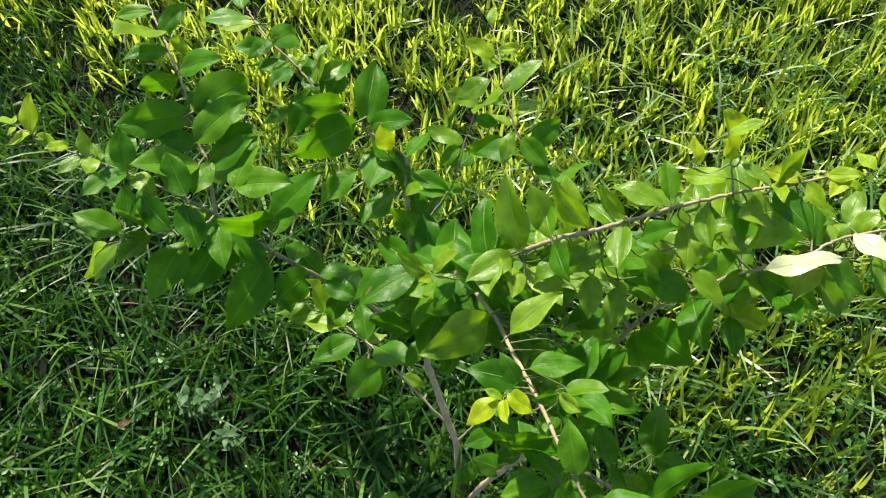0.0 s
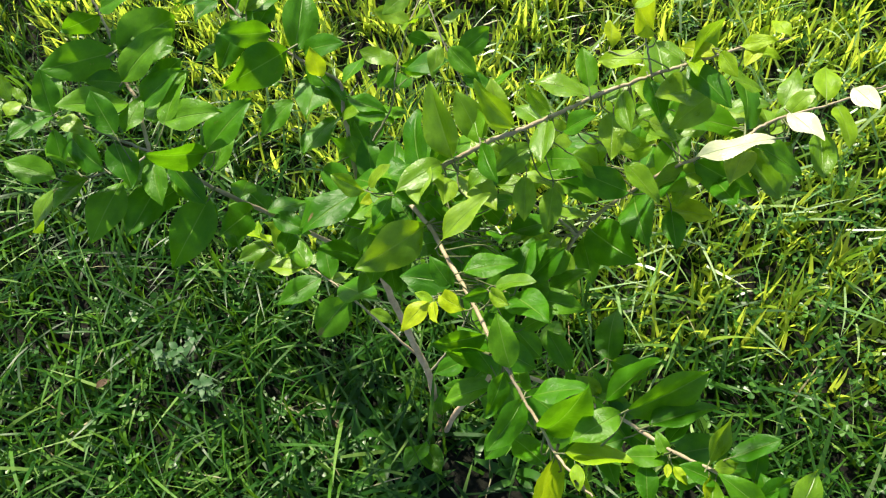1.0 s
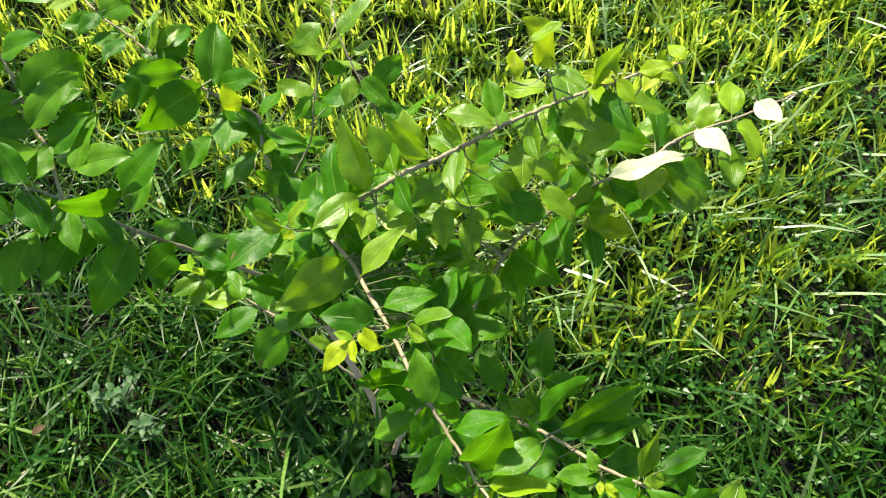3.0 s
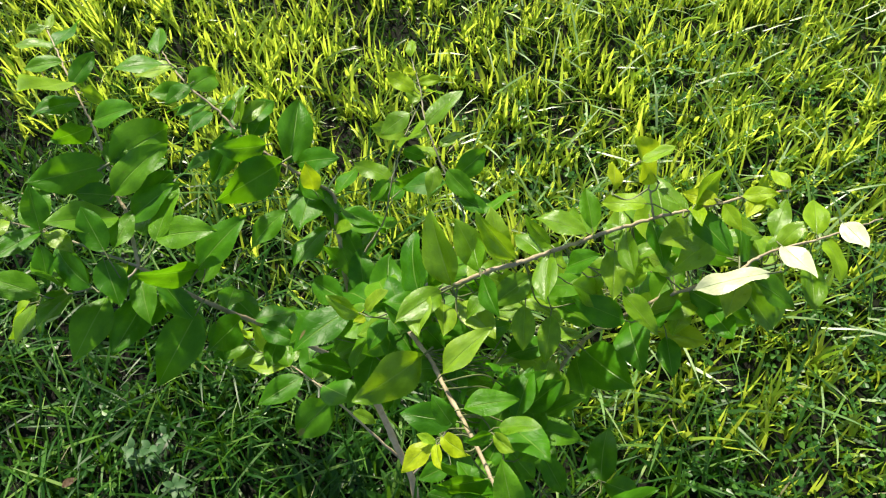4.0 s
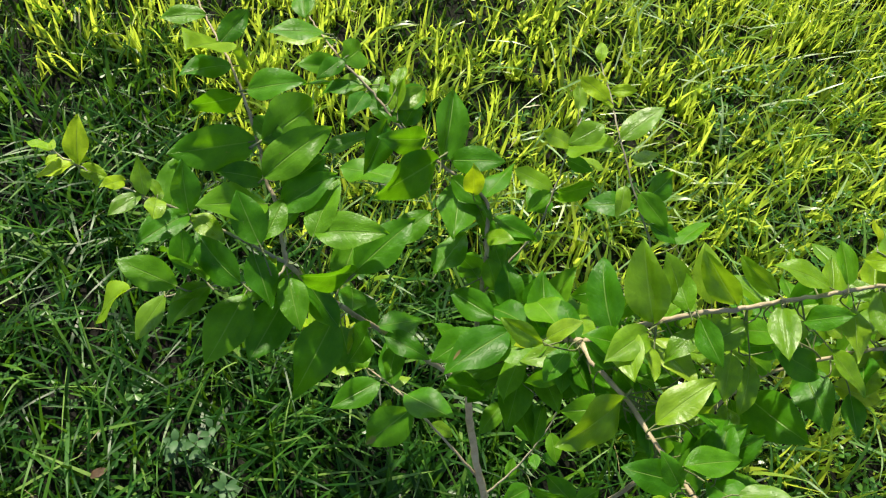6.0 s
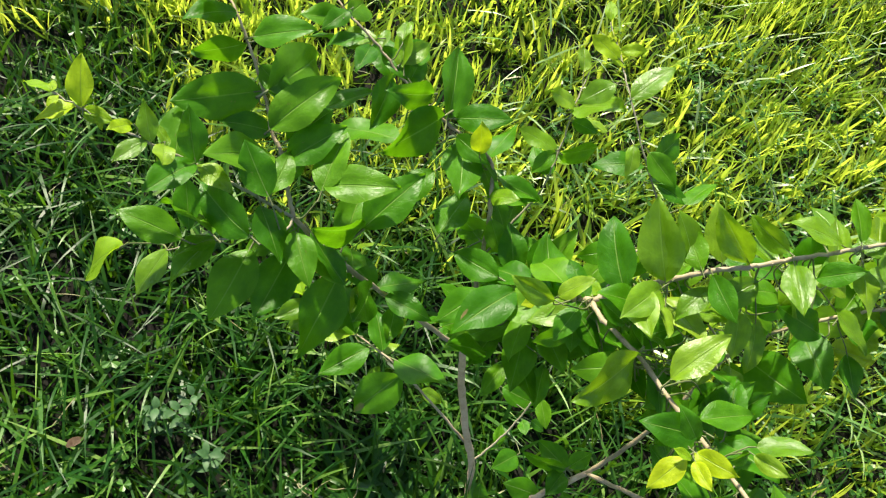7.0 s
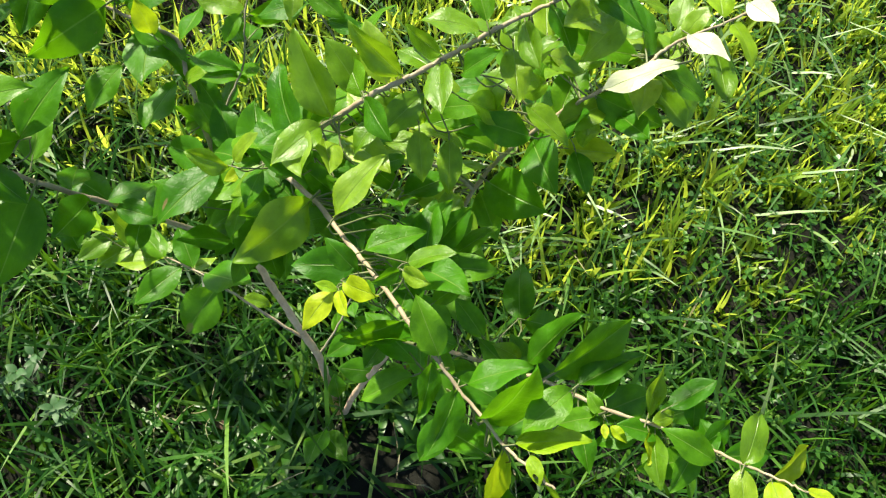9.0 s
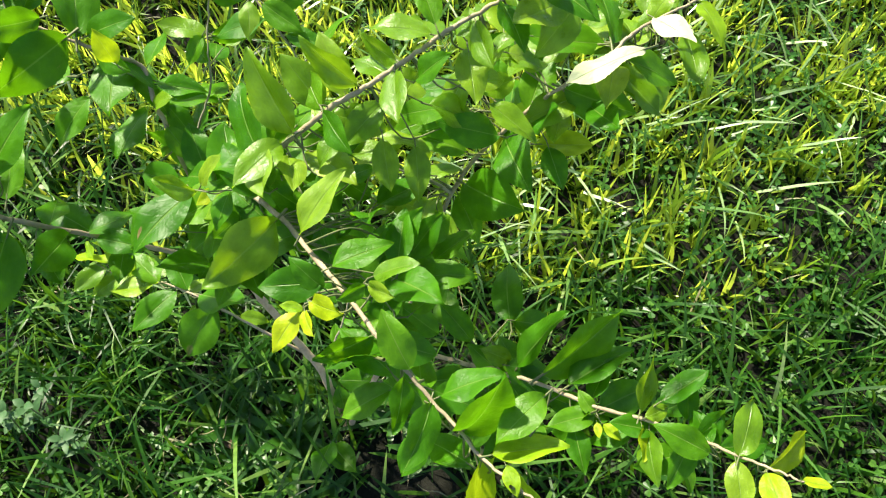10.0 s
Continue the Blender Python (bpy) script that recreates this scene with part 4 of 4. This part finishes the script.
def whorled_weed(x, y, height, spread, seed):
    """A small upright weed: a thin stem with pairs of oval grey-green leaves."""
    rnd = random.Random(seed)
    ob = new("weed")
    ob.location = (x, y, ground_height(x, y))
    tagged(ob, "small grey-green weed with paired oval leaves in the grass", "weed", group="weeds beside the shrub")
    lean = Vector((rnd.uniform(-0.25, 0.25), rnd.uniform(-0.25, 0.25), 1)) * height
    bm = bmesh.new()
    tube(bm, smooth_path((Vector((0, 0, -0.005)), lean * 0.5 + Vector((0.003, 0, 0)), lean), 3), 0.0013, 0.0009, 6)
    part("stem", bm, TWIG, ob)
    turn = rnd.uniform(0, 3)
    for k in range(3):
        at = lean * (0.50 + 0.25 * k)
        for half in (0, math.pi):
            bm = bmesh.new()
            herb_leaf(bm, at, turn + half + rnd.uniform(-0.2, 0.2), rnd.uniform(0.25, 0.7), spread * rnd.uniform(0.75, 1.1) * (1.0 - 0.12 * k), spread * 0.38, 0.7, 0.2)
            part("leaf", bm, WEED, ob)
        turn += math.pi / 2 + rnd.uniform(-0.2, 0.2)
    return ob


for i, (x, y) in enumerate(((-0.340, 0.442), (-0.352, 0.418), (-0.313, 0.382), (-0.385, 0.405), (-0.296, 0.352), (-0.330, 0.402))):
    whorled_weed(x, y, 0.080 + 0.010 * (i % 3), 0.026 + 0.004 * (i % 2), 20 + i)


def broad_herb(x, y, leaves, length, seed):
    """A tuft of broad lance-shaped leaves from one crown."""
    rnd = random.Random(seed)
    ob = new("broadleaf_herb")
    ob.location = (x, y, ground_height(x, y) - 0.004)
    tagged(ob, "low tuft of broad lance-shaped dark green leaves by the shrub's foot", "herb", group="herbs at the shrub's foot")
    for k in range(leaves):
        bm = bmesh.new()
        size = length * rnd.uniform(0.7, 1.15)
        herb_leaf(bm, (rnd.uniform(-0.006, 0.006), rnd.uniform(-0.006, 0.006), 0.0), 2.4 * k + rnd.uniform(-0.5, 0.5), rnd.uniform(0.5, 1.25), size, size * rnd.uniform(0.16, 0.22), rnd.uniform(0.6, 1.5))
        part("leaf", bm, HERB, ob)
    return ob


for i, (x, y) in enumerate(((-0.030, 0.350), (0.000, 0.388), (-0.060, 0.330), (-0.088, 0.300), (-0.050, 0.272), (-0.020, 0.240), (-0.090, 0.240), (0.010, 0.300), (0.015, 0.205),
                            (-0.050, 0.200), (-0.110, 0.350), (-0.130, 0.270), (0.100, 0.335), (0.032, 0.348), (0.145, 0.290), (-0.020, 0.420), (0.185, 0.230), (-0.020, 0.310), (-0.005, 0.268), (-0.070, 0.375))):
    broad_herb(x, y, 7 + i % 4, 0.062 + 0.010 * (i % 3), 60 + i)


def clover(name, count, boxes, seed, label):
    """Trefoil leaves on thin stalks, all in one mesh."""
    r = np.random.default_rng(seed)
    verts, faces = [], []
    for x0, x1, y0, y1, share in boxes:
        for _ in range(int(count * share)):
            x, y = r.uniform(x0, x1), r.uniform(y0, y1)
            z = ground_height(x, y) + r.uniform(0.025, 0.055)
            turn, size = r.uniform(0, 6.28), r.uniform(0.006, 0.011)
            tilt = Vector((r.normal(0, 0.3), r.normal(0, 0.3), 1)).normalized()
            for k in range(3):
                a = turn + k * 2.094
                d = Vector((math.cos(a), math.sin(a), 0))
                d = (d - d.dot(tilt) * tilt).normalized()
                s = tilt.cross(d)
                c = Vector((x, y, z))
                n = len(verts)
                for u, v, h in ((0, 0, 0), (0.75, 0.52, 0.12), (1.25, 0.42, 0.10), (1.18, 0, -0.03), (1.25, -0.42, 0.10), (0.75, -0.52, 0.12)):
                    verts.append(c + d * (u * size) + s * (v * size) + tilt * (h * size))
                faces += [(n, n + 1, n + 2, n + 3), (n, n + 3, n + 4, n + 5)]
            n = len(verts)
            w = Vector((0.0005, 0, 0))
            foot = Vector((x + r.normal(0, 0.006), y + r.normal(0, 0.006), ground_height(x, y) - 0.005))
            verts.extend((foot - w, foot + w, Vector((x, y, z)) + w, Vector((x, y, z)) - w))
            faces.append((n, n + 1, n + 2, n + 3))
    ob = new(name, mesh_from(name, verts, faces, HERB, smooth=False))
    return tagged(ob, label, "clover", kind="stuff")


clover("clover", 1100, ((0.55, 1.25, 0.35, 0.95, 0.34), (0.55, 1.2, 0.90, 1.35, 0.22), (0.45, 1.0, 0.0, 0.40, 0.14), (-0.9, -0.1, 0.15, 0.75, 0.12), (0.15, 0.45, 0.85, 1.15, 0.06), (-1.3, 1.6, 0.2, 2.2, 0.12)), 5, "patches of round-leaved clover growing among the grass")


# long pale blades lying over the grass, and dry ones
def strewn(name, count, box, length, width, mat, lift, label):
    xy = scatter(count, *box, bare=False)
    n = len(xy)
    ob = blades(name, rng, xy, length * rng.uniform(0.5, 1.4, n), width * rng.uniform(0.6, 1.3, n), rng.uniform(0.7, 1.2, n), rng.uniform(0.2, 1.1, n), mat, lift=lift)
    return tagged(ob, label, "grass", kind="stuff")


strewn("long_grass_blades", 700, (0.25, 1.6, 0.12, 0.95), 0.12, 0.0050, WAX_GRASS, 0.026, "long pale green blades arching over the grass")
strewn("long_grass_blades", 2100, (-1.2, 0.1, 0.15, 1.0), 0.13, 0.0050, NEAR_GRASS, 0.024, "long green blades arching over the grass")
strewn("long_grass_blades", 1000, (0.1, 1.9, 0.50, 2.2), 0.095, 0.0044, PALE_GRASS, 0.040, "pale glossy blades bent over the lawn")
strewn("dry_grass", 420, (-1.4, 1.8, -0.2, 2.3), 0.060, 0.0026, STRAW, 0.026, "dry straw-coloured blades lying in the lawn")


def curled_blade(x, y, heading, length, seed):
    """A thin withered blade that rises, bends over and curls at its end."""
    rnd = random.Random(seed)
    p, a, h = Vector((0, 0, -0.003)), 1.35, heading
    line = [p.copy()]
    for _ in range(5):
        p = p + Vector((math.cos(h) * math.cos(a), math.sin(h) * math.cos(a), math.sin(a))) * (length / 5)
        line.append(p.copy())
        a -= rnd.uniform(0.25, 0.75)
        h += rnd.uniform(-0.7, 0.7)
    bm = bmesh.new()
    tube(bm, smooth_path(line, 4), 0.0013, 0.0006, 5)
    ob = part("withered_blade", bm, STRAW, None)
    ob.location = (x, y, ground_height(x, y))
    return tagged(ob, "thin withered pale blade curling out of the grass", "grass blade", group="withered blades by the trunk")


for i, (x, y) in enumerate(((-0.12, 0.33), (-0.10, 0.30), (-0.15, 0.35), (-0.13, 0.28), (-0.17, 0.31), (-0.08, 0.34), (-0.19, 0.36), (-0.11, 0.25), (0.20, 0.16), (-0.22, 0.30))):
    curled_blade(x, y, 1.9 * i, 0.085 + 0.012 * (i % 4), 90 + i)


def litter_leaf(name, x, y, z, length, width, heading, mat, label, category):
    """A small curled leaf or petal caught in the grass."""
    bm = bmesh.new()
    herb_leaf(bm, (0, 0, 0), heading, 0.35, length, width, 1.1, 0.5)
    bmesh.ops.solidify(bm, geom=bm.faces[:], thickness=0.0006)
    ob = part(name, bm, mat, None)
    ob.location = (x, y, z)
    return tagged(ob, label, category)


DRY_LEAF = blade_material("dead_leaf", ((0.0, (0.14, 0.085, 0.055)), (1.0, (0.22, 0.14, 0.09))), (0.24, 0.14, 0.07), 0.15, 0.7)
PETAL = blade_material("white_petal", ((0.0, (0.78, 0.78, 0.74)), (1.0, (0.85, 0.85, 0.80))), (0.80, 0.80, 0.72), 0.30, 0.5)
litter_leaf("dead_leaf", -0.480, 0.380, 0.040, 0.026, 0.013, 0.6, DRY_LEAF, "small curled brown dead leaf lying in the grass", "dead leaf")
litter_leaf("dead_leaf", -0.084, 0.305, 0.028, 0.024, 0.012, 2.2, DRY_LEAF, "small curled brown dead leaf by the trunk's foot", "dead leaf")
litter_leaf("petal", 1.014, 0.709, 0.056, 0.013, 0.010, 0.3, PETAL, "small white petal caught on the grass blades", "petal")
